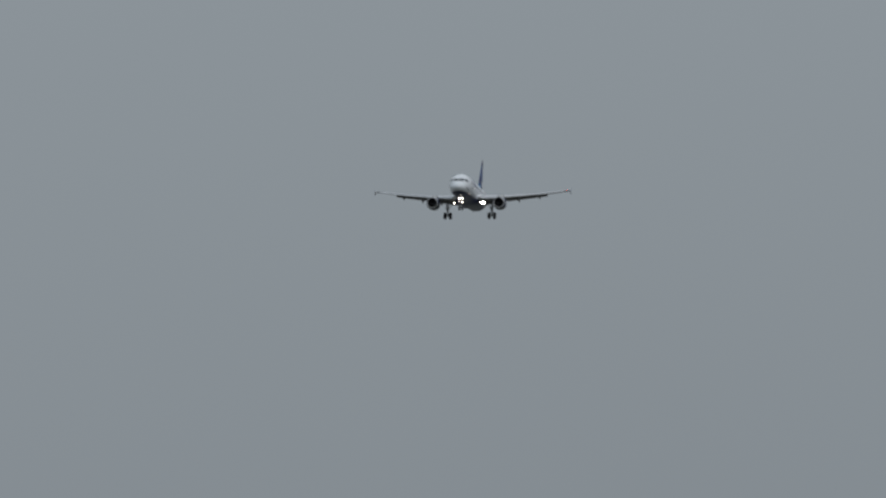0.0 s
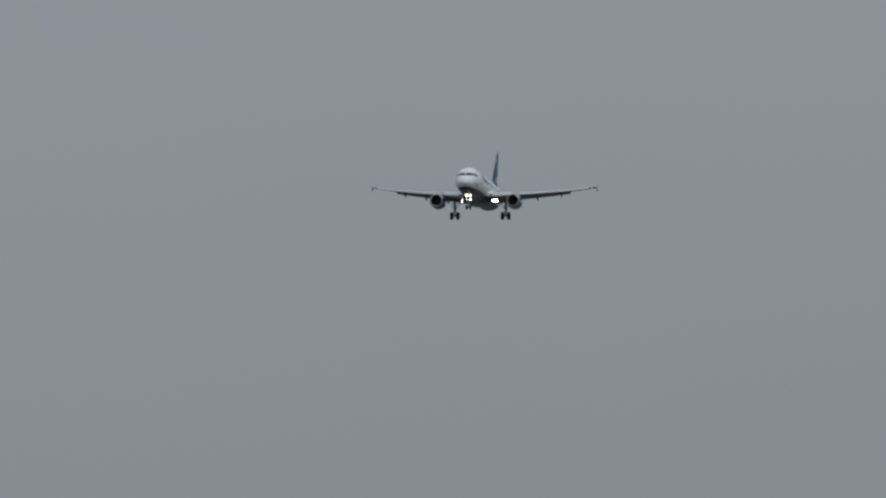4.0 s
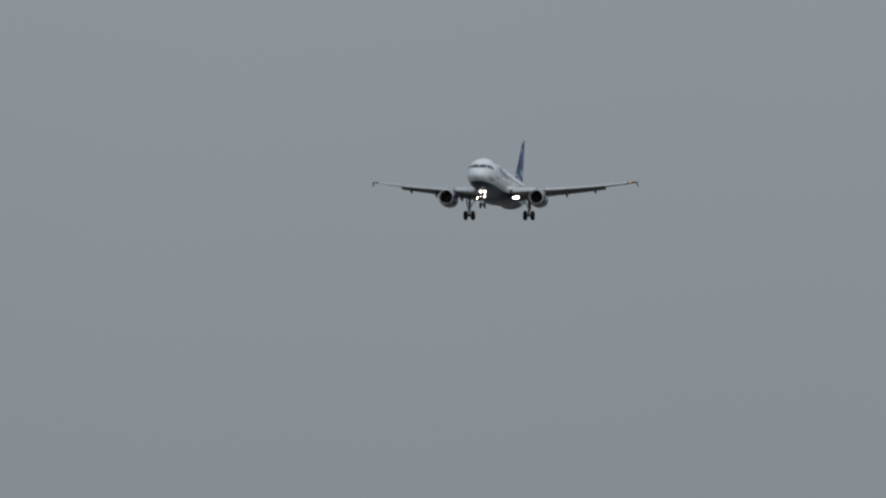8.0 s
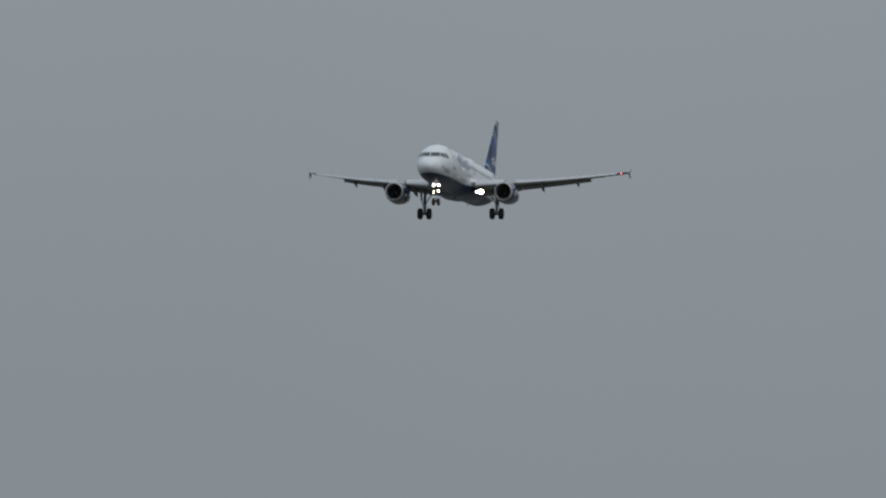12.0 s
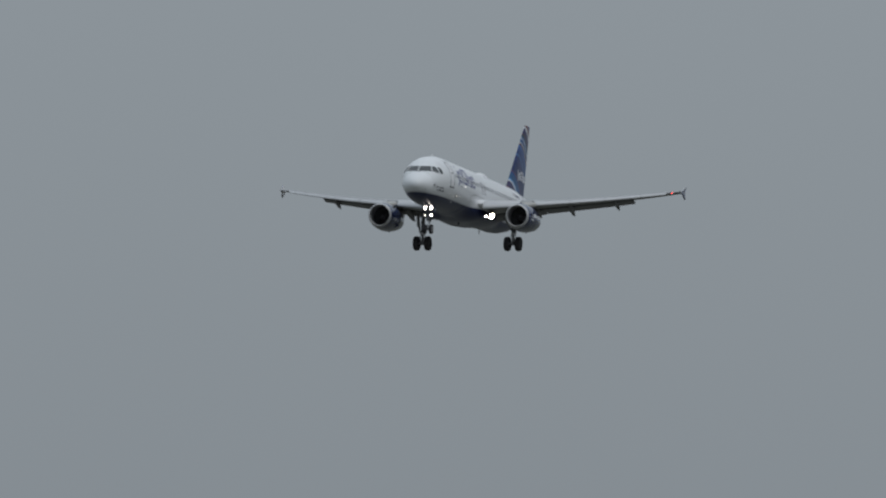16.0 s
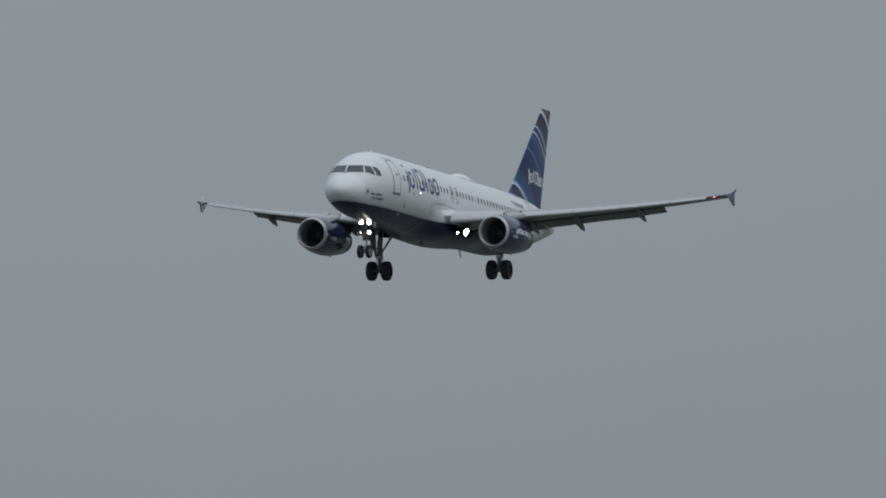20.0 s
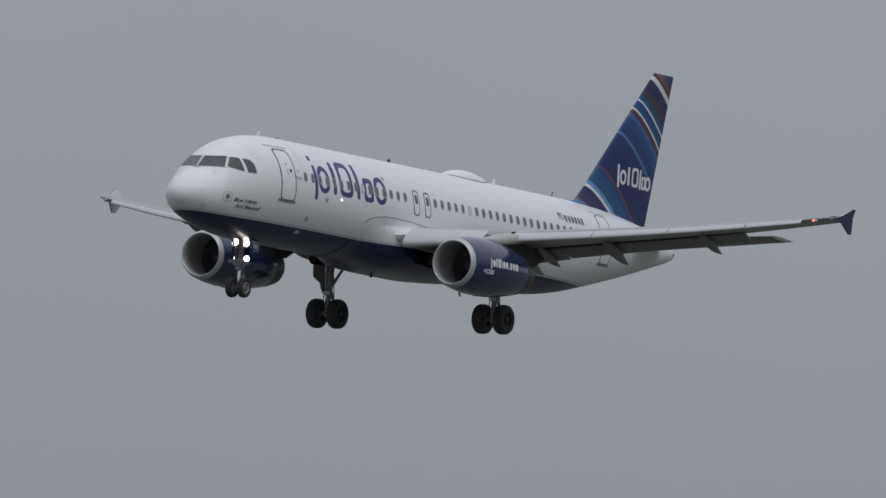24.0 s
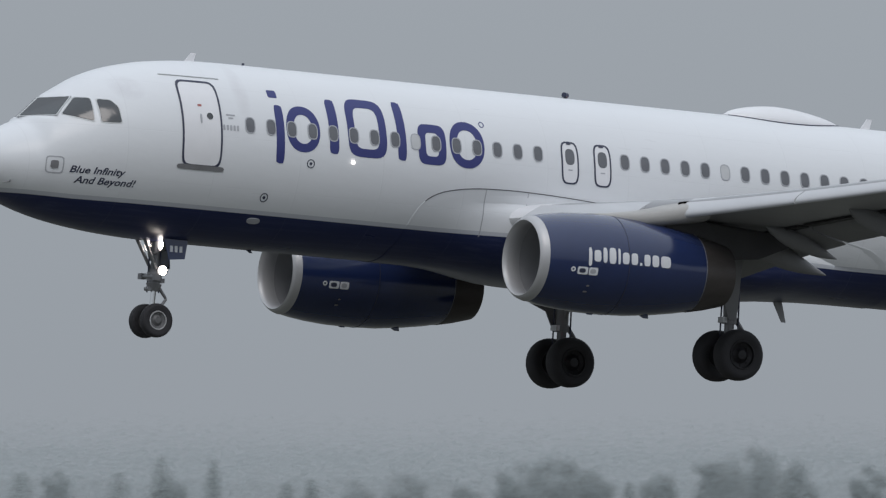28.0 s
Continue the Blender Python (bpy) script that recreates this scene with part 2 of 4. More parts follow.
M_FUS = fuselage_paint()
M_FIN = fin_paint()
M_WHITE = plain("white_gloss_paint", (0.78, 0.78, 0.80), 0.3, vary=0.06, coat=0.3)
M_GREY = plain("light_grey_wing_paint", (0.33, 0.335, 0.35), 0.42, vary=0.16, scale=1.2, stretch=(0.5, 2.0, 1.0))
M_SOILED = plain("soiled_light_grey_paint", (0.42, 0.41, 0.395), 0.5, vary=0.32, scale=2.2, fine=14.0, stretch=(0.5, 1.5, 2.5))
M_SLAT = plain("pale_grey_slat_paint", (0.54, 0.55, 0.57), 0.38, vary=0.12, scale=1.2, stretch=(2.0, 0.6, 1.0))
M_FLAP = plain("grey_flap_paint", (0.22, 0.222, 0.232), 0.5, vary=0.22, scale=1.5, stretch=(0.4, 2.5, 1.0))
M_NAVY = plain("navy_cowl_paint", (0.016, 0.029, 0.094), 0.16, vary=0.15, coat=0.5)
M_LOGO = plain("royal_navy_lettering", (0.030, 0.038, 0.175), 0.35, vary=0.08)
M_INK = plain("dark_navy_line_paint", (0.035, 0.040, 0.075), 0.4, vary=0.1)
M_REGISTRY = plain("grey_navy_lettering", (0.10, 0.105, 0.15), 0.4, vary=0.1)
M_INKGREY = plain("dark_grey_sealant", (0.12, 0.12, 0.13), 0.7, vary=0.1)
M_LABEL = plain("white_lettering_paint", (0.72, 0.73, 0.76), 0.4, vary=0.05)
M_SILVER = plain("dull_aluminium_lip", (0.50, 0.50, 0.51), 0.45, 0.35, vary=0.10, stretch=(3, 1, 1))
M_DUCT = plain("grey_inlet_duct", (0.30, 0.30, 0.31), 0.45, vary=0.12)
M_NOZZLE = plain("heat_stained_steel", (0.085, 0.075, 0.073), 0.42, 0.45, vary=0.45, scale=2.0, stretch=(0.6, 2, 2))
M_DARK = plain("dark_titanium_blades", (0.085, 0.085, 0.09), 0.5, 0.2)
M_STEEL = plain("grey_gear_steel", (0.24, 0.24, 0.25), 0.45, 0.3, vary=0.3)
M_CHROME = plain("chromed_oleo", (0.7, 0.7, 0.7), 0.15, 1.0, vary=0.05)
M_RUBBER = plain("black_tyre_rubber", (0.028, 0.027, 0.031), 0.75, vary=0.25, fine=80, bump=0.3)
M_HUB = plain("dark_brake_hub", (0.022, 0.021, 0.024), 0.5, 0.4, vary=0.3)
# soot on the pylon, and the shade painted ahead of the flaps
M_PYLON_SHADE = plain("sooty_pylon_and_gap_shade", (0.036, 0.035, 0.037), 0.6, vary=0.4, scale=2.0)
M_BLACK = plain("matt_black_lining", (0.0012, 0.0012, 0.0012), 0.95, spec=0.0)
M_HUBGREY = plain("grey_wheel_hub", (0.15, 0.15, 0.155), 0.5, 0.2, vary=0.3)
M_RIM = plain("pale_grey_wheel_rim", (0.50, 0.50, 0.51), 0.4, 0.2, vary=0.2)
M_GLASS = cockpit_glass()
M_PANE = plain("dim_cabin_pane", (0.145, 0.15, 0.165), 0.2, vary=0.3)
M_SHADE = plain("lowered_white_window_shade", (0.55, 0.56, 0.57), 0.4)
M_WINDOWRIM = plain("pale_window_frame", (0.60, 0.62, 0.63), 0.4, vary=0.08)
M_RIMGREY = plain("grey_window_surround", (0.42, 0.43, 0.46), 0.45)
M_LAMP = glow("lit_nose_lamp", (1.0, 0.93, 0.84), 15.0)
M_LANDING = glow("lit_landing_lamp", (1.0, 0.90, 0.78), 60.0)
M_SMALL = glow("lit_small_lamp", (1.0, 0.95, 0.9), 2.5)
M_REDLAMP = glow("lit_red_lamp", (1.0, 0.06, 0.05), 9.0)
M_BEACON = glow("lit_red_beacon", (1.0, 0.045, 0.06), 24.0)
M_GRASS = grass_material()
M_HAZED_TWIG = hazed_twig_material()
M_NEEDLE = needle_material()
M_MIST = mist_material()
M_BARK = plain("grey_brown_bark", (0.16, 0.145, 0.13), 0.9, vary=0.3)

# ---------------------------------------------------------------- shape helpers


def part(name, geo, material, parent=None, label="", sharp=35):
    """One mesh object from (vertices, faces), under a thing or a part."""
    verts, faces = geo
    me = bpy.data.meshes.new(name)
    me.from_pydata([tuple(v) for v in verts], [], faces)
    bm = bmesh.new()
    bm.from_mesh(me)
    bmesh.ops.remove_doubles(bm, verts=bm.verts, dist=1e-5)
    bmesh.ops.recalc_face_normals(bm, faces=bm.faces)
    bm.to_mesh(me)
    bm.free()
    me.polygons.foreach_set("use_smooth", [True] * len(me.polygons))
    me.set_sharp_from_angle(angle=radians(sharp))
    me.materials.append(material)
    ob = new(name, me)
    if parent:
        ob.parent = parent
    if label:
        tagged(ob, label)
    return ob


def joined(*geos):
    verts, faces = [], []
    for v, f in geos:
        k = len(verts)
        verts += list(v)
        faces += [tuple(i + k for i in q) for q in f]
    return verts, faces


def loft(rings, closed=True, caps=True):
    n = len(rings[0])
    verts = [p for r in rings for p in r]
    faces = []
    for i in range(len(rings) - 1):
        for j in range(n if closed else n - 1):
            k = (j + 1) % n
            faces.append((i * n + j, i * n + k, (i + 1) * n + k, (i + 1) * n + j))
    if caps:
        faces.append(tuple(range(n)))
        faces.append(tuple((len(rings) - 1) * n + j for j in range(n)))
    return verts, faces


def revolve(profile, centre, axis="x", n=48, closed=False):
    """Turn (along, radius) points about an axis through centre."""
    cx, cy, cz = centre
    rings = []
    for a, r in profile:
        ring = []
        for j in range(n):
            w = 2 * math.pi * j / n
            c, s = r * math.cos(w), r * math.sin(w)
            ring.append((cx + a, cy + c, cz + s) if axis == "x" else (cx + c, cy + a, cz + s) if axis == "y" else (cx + c, cy + s, cz + a))
        rings.append(ring)
    if closed:
        rings.append(rings[0])
    return loft(rings, caps=not closed)


def tube(p, q, r, r2=None, n=12):
    p, q = Vector(p), Vector(q)
    d = (q - p).normalized()
    u = d.orthogonal().normalized()
    v = d.cross(u)
    r2 = r if r2 is None else r2
    rings = [[o + (u * math.cos(2 * math.pi * j / n) + v * math.sin(2 * math.pi * j / n)) * k for j in range(n)] for o, k in ((p, r), (q, r2))]
    return loft(rings)


def slab(pts, thick):
    """A plate from a flat outline, given as vectors, with a thickness vector."""
    t = Vector(thick) / 2
    a = [Vector(p) - t for p in pts]
    b = [Vector(p) + t for p in pts]
    return loft([a, b])


def box(c, s):
    x, y, z = (k / 2 for k in s)
    return slab([(c[0] - x, c[1] - y, c[2]), (c[0] + x, c[1] - y, c[2]), (c[0] + x, c[1] + y, c[2]), (c[0] - x, c[1] + y, c[2])], (0, 0, 2 * z))


def spline(xs, ys):
    """A smooth curve through the points, as a function."""
    xs, ys = np.array(xs, float), np.array(ys, float)
    h = np.diff(xs)
    d = np.diff(ys) / h
    m = np.concatenate([[d[0]], [0 if a * b <= 0 else 2 * a * b / (a + b) for a, b in zip(d, d[1:])], [d[-1]]])

    def f(x):
        i = int(np.clip(np.searchsorted(xs, x) - 1, 0, len(h) - 1))
        t = min(1, max(0, (x - xs[i]) / h[i]))
        return float((1 + 2 * t) * (1 - t) ** 2 * ys[i] + t * (1 - t) ** 2 * h[i] * m[i] + t * t * (3 - 2 * t) * ys[i + 1] + t * t * (t - 1) * h[i] * m[i + 1])

    return f


# ---------------------------------------------------------------- aircraft: x aft of the nose, y to starboard, z up
STATIONS = [0.0, 0.04, 0.15, 0.5, 1.0, 1.3, 1.6, 2.2, 2.8, 3.5, 4.5, 5.5, 6.5, 24.5, 26, 28, 30, 32, 34, 36, 37.3, 37.80]
TOP = spline(STATIONS, [-0.80, -0.63, -0.45, -0.13, 0.16, 0.31, 0.67, 1.08, 1.43, 1.68, 1.88, 1.965, 1.985, 1.985, 1.985, 1.975, 1.92, 1.82, 1.63, 1.34, 1.04, 0.86])
BOT = spline(STATIONS, [-0.80, -0.97, -1.12, -1.38, -1.61, -1.71, -1.80, -1.93, -2.02, -2.09, -2.14, -2.15, -2.15, -2.15, -2.10, -1.86, -1.47, -1.03, -0.57, -0.07, 0.26, 0.42])
WIDE = spline(STATIONS, [0.0, 0.20, 0.40, 0.78, 1.07, 1.21, 1.32, 1.51, 1.66, 1.785, 1.90, 1.955, 1.975, 1.975, 1.95, 1.86, 1.66, 1.36, 1.0, 0.6, 0.3, 0.12])


def skin(x, z, side, off=0.0):
    """The point of the fuselage's skin at station x and height z."""
    t, b, w = TOP(x), BOT(x), WIDE(x)
    m, h = (t + b) / 2, (t - b) / 2
    k = max(-0.999, min(0.999, (z - m) / h))
    c = math.sqrt(1 - k * k)
    nrm = Vector((0, c / w, k / h)).normalized()
    return Vector((x, side * (w * c + off * nrm.y), m + h * k + off * nrm.z))


def rounded(cx, cz, rx, rz, power=2.0, n=40):
    """An outline between an ellipse (power 2) and a rounded rectangle (power 6), its points evenly spaced."""
    w = (np.arange(721) + 0.5) / 720 * 2 * np.pi
    c, q = np.cos(w), np.sin(w)
    u = cx + rx * np.sign(c) * np.abs(c) ** (2 / power)
    v = cz + rz * np.sign(q) * np.abs(q) ** (2 / power)
    d = np.concatenate([[0], np.cumsum(np.hypot(np.diff(u), np.diff(v)))])
    k = np.arange(n) / n * d[-1]
    return [(float(a), float(b)) for a, b in zip(np.interp(k, d, u), np.interp(k, d, v))]


def on_skin(side, off):
    return lambda u, v, lift: skin(u, v, side, off * lift)


def flat_on(fn, outer, inner=None, rings=3):
    """A raised patch on a surface: fn(u, v, lift) gives places, lift 1 the face and 0 its foot."""
    cu, cv = sum(p[0] for p in outer) / len(outer), sum(p[1] for p in outer) / len(outer)
    loops = [[fn(u, v, 0) for u, v in outer]]
    last = inner if inner else [(cu + (u - cu) * 0.03, cv + (v - cv) * 0.03) for u, v in outer]
    for i in range(rings + 1):
        k = i / rings
        loops.append([fn(u + (a - u) * k, v + (b - v) * k, 1) for (u, v), (a, b) in zip(outer, last)])
    if inner:
        loops.append([fn(u, v, 0) for u, v in inner])
    verts, faces = loft(loops, caps=False)
    if not inner:
        n = len(outer)
        faces.append(tuple(range(len(verts) - n, len(verts))))
    return verts, faces


def shrink(pts, d):
    """The same outline, inset by d towards its middle on both axes."""
    us, vs = [p[0] for p in pts], [p[1] for p in pts]
    cu, cv = (max(us) + min(us)) / 2, (max(vs) + min(vs)) / 2
    ku, kv = 1 - 2 * d / (max(us) - min(us)), 1 - 2 * d / (max(vs) - min(vs))
    return [(cu + (u - cu) * ku, cv + (v - cv) * kv) for u, v in pts]


def softened(corners, r, n=4):
    """A polygon's outline with rounded corners, given as (u, v) points."""
    out = []
    for a, b, c in zip(corners[-1:] + corners[:-1], corners, corners[1:] + corners[:1]):
        p, q, w = Vector(a), Vector(b), Vector(c)
        e, f = q + (p - q).normalized() * r, q + (w - q).normalized() * r
        for i in range(n + 1):
            k = i / n
            m = e.lerp(q, k).lerp(q.lerp(f, k), k)
            out.append((m.x, m.y))
        for i in range(1, 4):
            m = f.lerp(w + (q - w).normalized() * r, i / 4)
            out.append((m.x, m.y))
    return out


def grown(pts, d):
    """The same outline, pushed out by d from its middle."""
    cu, cv = sum(p[0] for p in pts) / len(pts), sum(p[1] for p in pts) / len(pts)
    return [(u + d * (u - cu) / math.hypot(u - cu, v - cv), v + d * (v - cv) / math.hypot(u - cu, v - cv)) for u, v in pts]


def naca(t, n=14, camber=0.02, cut=1.0):
    """A section's outline, chord 1, from the trailing edge over the top and back below."""
    up, lo = [], []
    for i in range(n + 1):
        x = cut * (1 - math.cos(math.pi * i / n)) / 2
        y = 5 * t * (0.2969 * math.sqrt(x) - 0.126 * x - 0.3516 * x * x + 0.2843 * x ** 3 - 0.1015 * x ** 4)
        m = camber * 4 * x * (1 - x)
        up.append((x, m + y))
        lo.append((x, m - y))
    return up[::-1] + lo[1:]


WING_Y = [1.2, 1.9, 6.4, 12.6, 16.72]
LE = spline(WING_Y, [12.45, 12.85, 15.25, 18.58, 20.80])
CHORD = spline(WING_Y, [6.7, 6.25, 3.95, 2.55, 1.60])


def rise(y):
    k = max(0.0, (y - 1.9) / 14.82)
    return -1.16 + 0.0892 * (y - 1.9) + 0.67 * k * k


def twist(y):
    return radians(4.0 - 4.5 * max(0, y - 1.9) / 14.8)


def wing_point(y, xc, zc, side):
    c, w = CHORD(y), twist(y)
    x, z = xc * c, zc * c
    px = LE(y) + x * math.cos(w) + z * math.sin(w)
    return Vector((px, side * y, rise(y) + z * math.cos(w) - (x - 0.3 * c) * math.sin(w)))


def thick(y):
    return 0.15 - 0.035 * min(1, max(0, (y - 1.9) / 5))


def wing_box(side, y0, y1, cut, n=10):
    rings = []
    for i in range(n + 1):
        y = y0 + (y1 - y0) * i / n
        rings.append([wing_point(y, x, z, side) for x, z in naca(thick(y), cut=cut)])
    return loft(rings)


def slat(side, y0, y1):
    """A curved leading-edge shell, run out forward and down."""
    rings = []
    for i in range(5):
        y = y0 + (y1 - y0) * i / 4
        full = naca(thick(y), 40)
        sec = [p for k, p in enumerate(full) if p[0] <= (0.15 if k <= 40 else 0.014)]
        out = [(x, z) for x, z in sec]
        back = [(0.012 + x * 0.94, z * 0.80) for x, z in sec[::-1]]
        ring = []
        w = radians(22)
        for x, z in out + back:
            dx, dz = x - 0.15, z
            ring.append(wing_point(y, 0.15 + dx * math.cos(w) - dz * math.sin(w) - 0.075, dz * math.cos(w) + dx * math.sin(w) - 0.016, side))
        rings.append(ring)
    return loft(rings)


def flap(side, y0, y1, c0, c1, angle):
    rings = []
    for i in range(5):
        k = i / 4
        y = y0 + (y1 - y0) * k
        c = c0 + (c1 - c0) * k
        root = wing_point(y, 0.80, -0.015, side)
        w = radians(angle)
        rings.append([root + Vector((-0.10 + x * c * math.cos(w) + z * c * math.sin(w), 0, -0.03 - x * c * math.sin(w) + z * c * math.cos(w))) for x, z in naca(0.15, 10, 0.02)])
    return loft(rings)


def canoe(side, y, tip_x, tip_z, wide, high, start=0.50):
    """A flap track fairing below the wing, its after half bent down with the flap to a pointed tip."""
    o = wing_point(y, start, -0.05, side)
    knee = Vector((o.x + 0.50 * (tip_x - o.x), o.y, o.z + 0.22 * (tip_z - o.z) - 0.04))
    tip = Vector((tip_x, o.y, tip_z))
    rings = []
    for i in range(19):
        k = i / 18
        c = o.lerp(knee, k / 0.5) if k < 0.5 else knee.lerp(tip, (k - 0.5) / 0.5)
        r = max(0.04, (1 - (1 - min(1, k / 0.45)) ** 2) ** 0.6 if k < 0.45 else (1 - ((k - 0.45) / 0.56) ** 1.7))
        rings.append([(c.x, c.y + wide * r * math.cos(a), c.z + 0.35 * high * (1 - r) + high * r * math.sin(a) * (1.0 if math.sin(a) < 0 else 0.8)) for a in [2 * math.pi * j / 16 for j in range(16)]])
    return loft(rings)


def fuselage_mesh():
    xs = [0.0, 0.01, 0.03, 0.06, 0.1] + [0.15 + 0.1 * i for i in range(10)] + [1.2 + 0.05 * i for i in range(24)] + [2.45 + 0.1 * i for i in range(17)] + [4.2 + 0.4 * i for i in range(83)] + [37.3, 37.5, 37.65, 37.80]
    xs = sorted(set(round(x, 3) for x in xs if x <= 37.80))
    n = 72
    rings = []
    for x in xs:
        t, b, w = TOP(x), BOT(x), WIDE(x)
        m, h = (t + b) / 2, (t - b) / 2
        ring = []
        for j in range(n):
            c, q = max(w, 0.004) * math.cos(2 * math.pi * j / n), max(h, 0.004) * math.sin(2 * math.pi * j / n)
            k = 1.0
            if 1.2 < x < 2.3 and m + q > 0.36:
                # the nose is cut flat where the windscreens sit
                k = max(0.8, min(1.0, (0.402 * (x - m) - 0.378) / (0.172 * abs(c) + 0.402 * q)))
                k = max(k, (0.36 - m) / q)
            ring.append((x, k * c, m + k * q))
        rings.append(ring)
    return loft(rings)


SEAM = spline([10.40, 10.50, 10.62, 10.80, 11.05, 11.27, 11.8, 12.27, 13.0, 13.7, 14.5, 15.25, 18.0, 20.5, 22.0, 23.0, 23.6],
              [-1.90, -1.30, -0.98, -0.77, -0.62, -0.545, -0.45, -0.41, -0.395, -0.41, -0.445, -0.49, -0.62, -0.70, -0.82, -1.10, -1.60])
BULGE = [10.4, 11.4, 12.0, 12.8, 13.8, 15, 16.5, 18, 19.5, 20.8, 21.8, 22.6, 23.2, 23.6]
BULGE_W = spline(BULGE, [1.70, 2.00, 2.07, 2.14, 2.18, 2.22, 2.24, 2.24, 2.20, 2.12, 2.0, 1.85, 1.65, 1.4])
BULGE_T = spline(BULGE, [-0.60, -0.36, -0.25, -0.22, -0.25, -0.34, -0.46, -0.62, -0.66, -0.72, -0.8, -0.95, -1.15, -1.4])
BULGE_B = spline(BULGE, [-2.17, -2.22, -2.28, -2.36, -2.42, -2.44, -2.45, -2.44, -2.36, -2.25, -2.19, -2.17, -2.15, -2.12])


def smooth(a, b, x):
    k = max(0.0, min(1.0, (x - a) / (b - a)))
    return k * k * (3 - 2 * k)


def fairing_side(x, n=22, lift=0.0):
    """One side of the fairing at a station, from its upper edge to the keel: flush with the hull in front, bulging aft."""
    m, h, w = (TOP(x) + BOT(x)) / 2, (TOP(x) - BOT(x)) / 2, WIDE(x)
    seam = SEAM(x)
    p0 = math.asin(max(-0.98, min(0.98, (seam - m) / h)))
    fm, fh = (BULGE_T(x) + BULGE_B(x)) / 2, (BULGE_T(x) - BULGE_B(x)) / 2
    k = max(-1.0, min(1.0, (seam - fm) / fh))
    b0 = math.asin(math.copysign(abs(k) ** (1 / 0.74), k))
    f = smooth(10.9, 14.2, x) * (1 - smooth(19.0, 23.3, x))
    out = []
    for i in range(n + 1):
        u = i / n
        p, b = p0 + (-math.pi / 2 - p0) * u, b0 + (-math.pi / 2 - b0) * u
        g = 0.012 + 0.02 * smooth(0, 0.1, u) * f + lift
        hull = Vector((x, (w + g) * math.cos(p), m + (h + g) * math.sin(p)))
        full = Vector((x, (BULGE_W(x) + lift) * abs(math.cos(b)) ** 0.74, fm + (fh + lift) * math.copysign(abs(math.sin(b)) ** 0.74, math.sin(b))))
        out.append(hull.lerp(full, f * smooth(0.0, 0.22, u)))
    return out


def fairing_mesh():
    """The belly fairing that blends the wing roots into the hull."""
    xs = [10.40, 10.44, 10.50, 10.56, 10.62, 10.70, 10.80, 10.92, 11.05, 11.27, 11.5, 11.8, 12.1, 12.4, 12.8, 13.2, 13.7, 14.2, 14.8, 15.5, 16.5, 18, 19.5, 20.8, 21.8, 22.6, 23.2, 23.6]
    rings = []
    for x in xs:
        side = fairing_side(x)
        rings.append(side + [Vector((p.x, -p.y, p.z)) for p in side[-2::-1]])
    return loft(rings)


def lamp(name, where, r, parent, material, way=(-1, 0, 0), label="", hood=0.3):
    """A round lamp: a metal bowl with a lit lens set back in it."""
    o, d = Vector(where), Vector(way).normalized()
    u = d.orthogonal().normalized()
    v = d.cross(u)

    def ring(at, rad, n=20):
        return [o + d * at + (u * math.cos(2 * math.pi * j / n) + v * math.sin(2 * math.pi * j / n)) * rad for j in range(n)]

    h = hood * r
    bowl = part(name, loft([ring(-r * 1.2, r * 0.3), ring(-r * 0.8, r * 0.8), ring(-r * 0.2, r * 1.1), ring(h, r * 1.14), ring(h, r * 1.02), ring(-0.01, r * 1.02)]), M_BLACK if hood > 1 else M_STEEL, parent, label)
    part("lens", loft([ring(0.0, r), ring(0.02, r * 0.8), ring(0.03, r * 0.3)]), material, bowl if parent.parent is None else parent, "lit white lens")
    return bowl


def tyre_profile(r, hw):
    pts = []
    for i in range(21):
        a = math.pi * (i / 20) - math.pi / 2
        pts.append((hw * math.copysign(abs(math.sin(a)) ** 0.75, math.sin(a)), r - hw * 0.75 * (1 - max(0.0, math.cos(a)) ** 0.6)))
    inner = r * 0.55
    return pts + [(hw * 0.8, inner), (-hw * 0.8, inner)]


def wheel(parent, x, y, z, r, hw, outside, hub):
    prof = tyre_profile(r, hw)
    part("tyre", loft([[(x + r_ * math.cos(2 * math.pi * j / 40), y + a_, z + r_ * math.sin(2 * math.pi * j / 40)) for j in range(40)] for a_, r_ in prof + prof[:1]], caps=False), M_RUBBER, parent)
    k = r * 0.56
    rim = [(-hw * 0.75, k), (hw * 0.75, k)]
    s = outside
    face = [(s * hw * 0.78, k), (s * hw * 0.82, k * 0.93), (s * hw * 0.60, k * 0.86), (s * hw * 0.42, k * 0.60), (s * hw * 0.55, k * 0.45), (s * hw * 0.85, k * 0.32), (s * hw * 0.88, k * 0.05)]
    back = [(-s * hw * 0.70, k), (-s * hw * 0.35, k * 0.8), (-s * hw * 0.35, k * 0.05)]
    part("rim", revolve(back[::-1] + face, (x, y, z), "y", 32), M_HUBGREY if hub == M_RIM else hub, parent)
    flange = [(0.80, 1.01), (0.90, 0.98), (0.90, 0.90), (0.74, 0.87)]
    part("rim_flange", loft([[(x + k * r_ * math.cos(2 * math.pi * j / 32), y + s * hw * a_, z + k * r_ * math.sin(2 * math.pi * j / 32)) for j in range(32)] for a_, r_ in flange], caps=False), hub, parent)
    for j in range(8):
        a = 2 * math.pi * j / 8
        part("hub_bolt", tube((x + k * 0.70 * math.cos(a), y + s * hw * 0.4, z + k * 0.70 * math.sin(a)), (x + k * 0.70 * math.cos(a), y + s * hw * 0.62, z + k * 0.70 * math.sin(a)), k * 0.06, n=6), M_STEEL if hub == M_RIM else hub, parent)


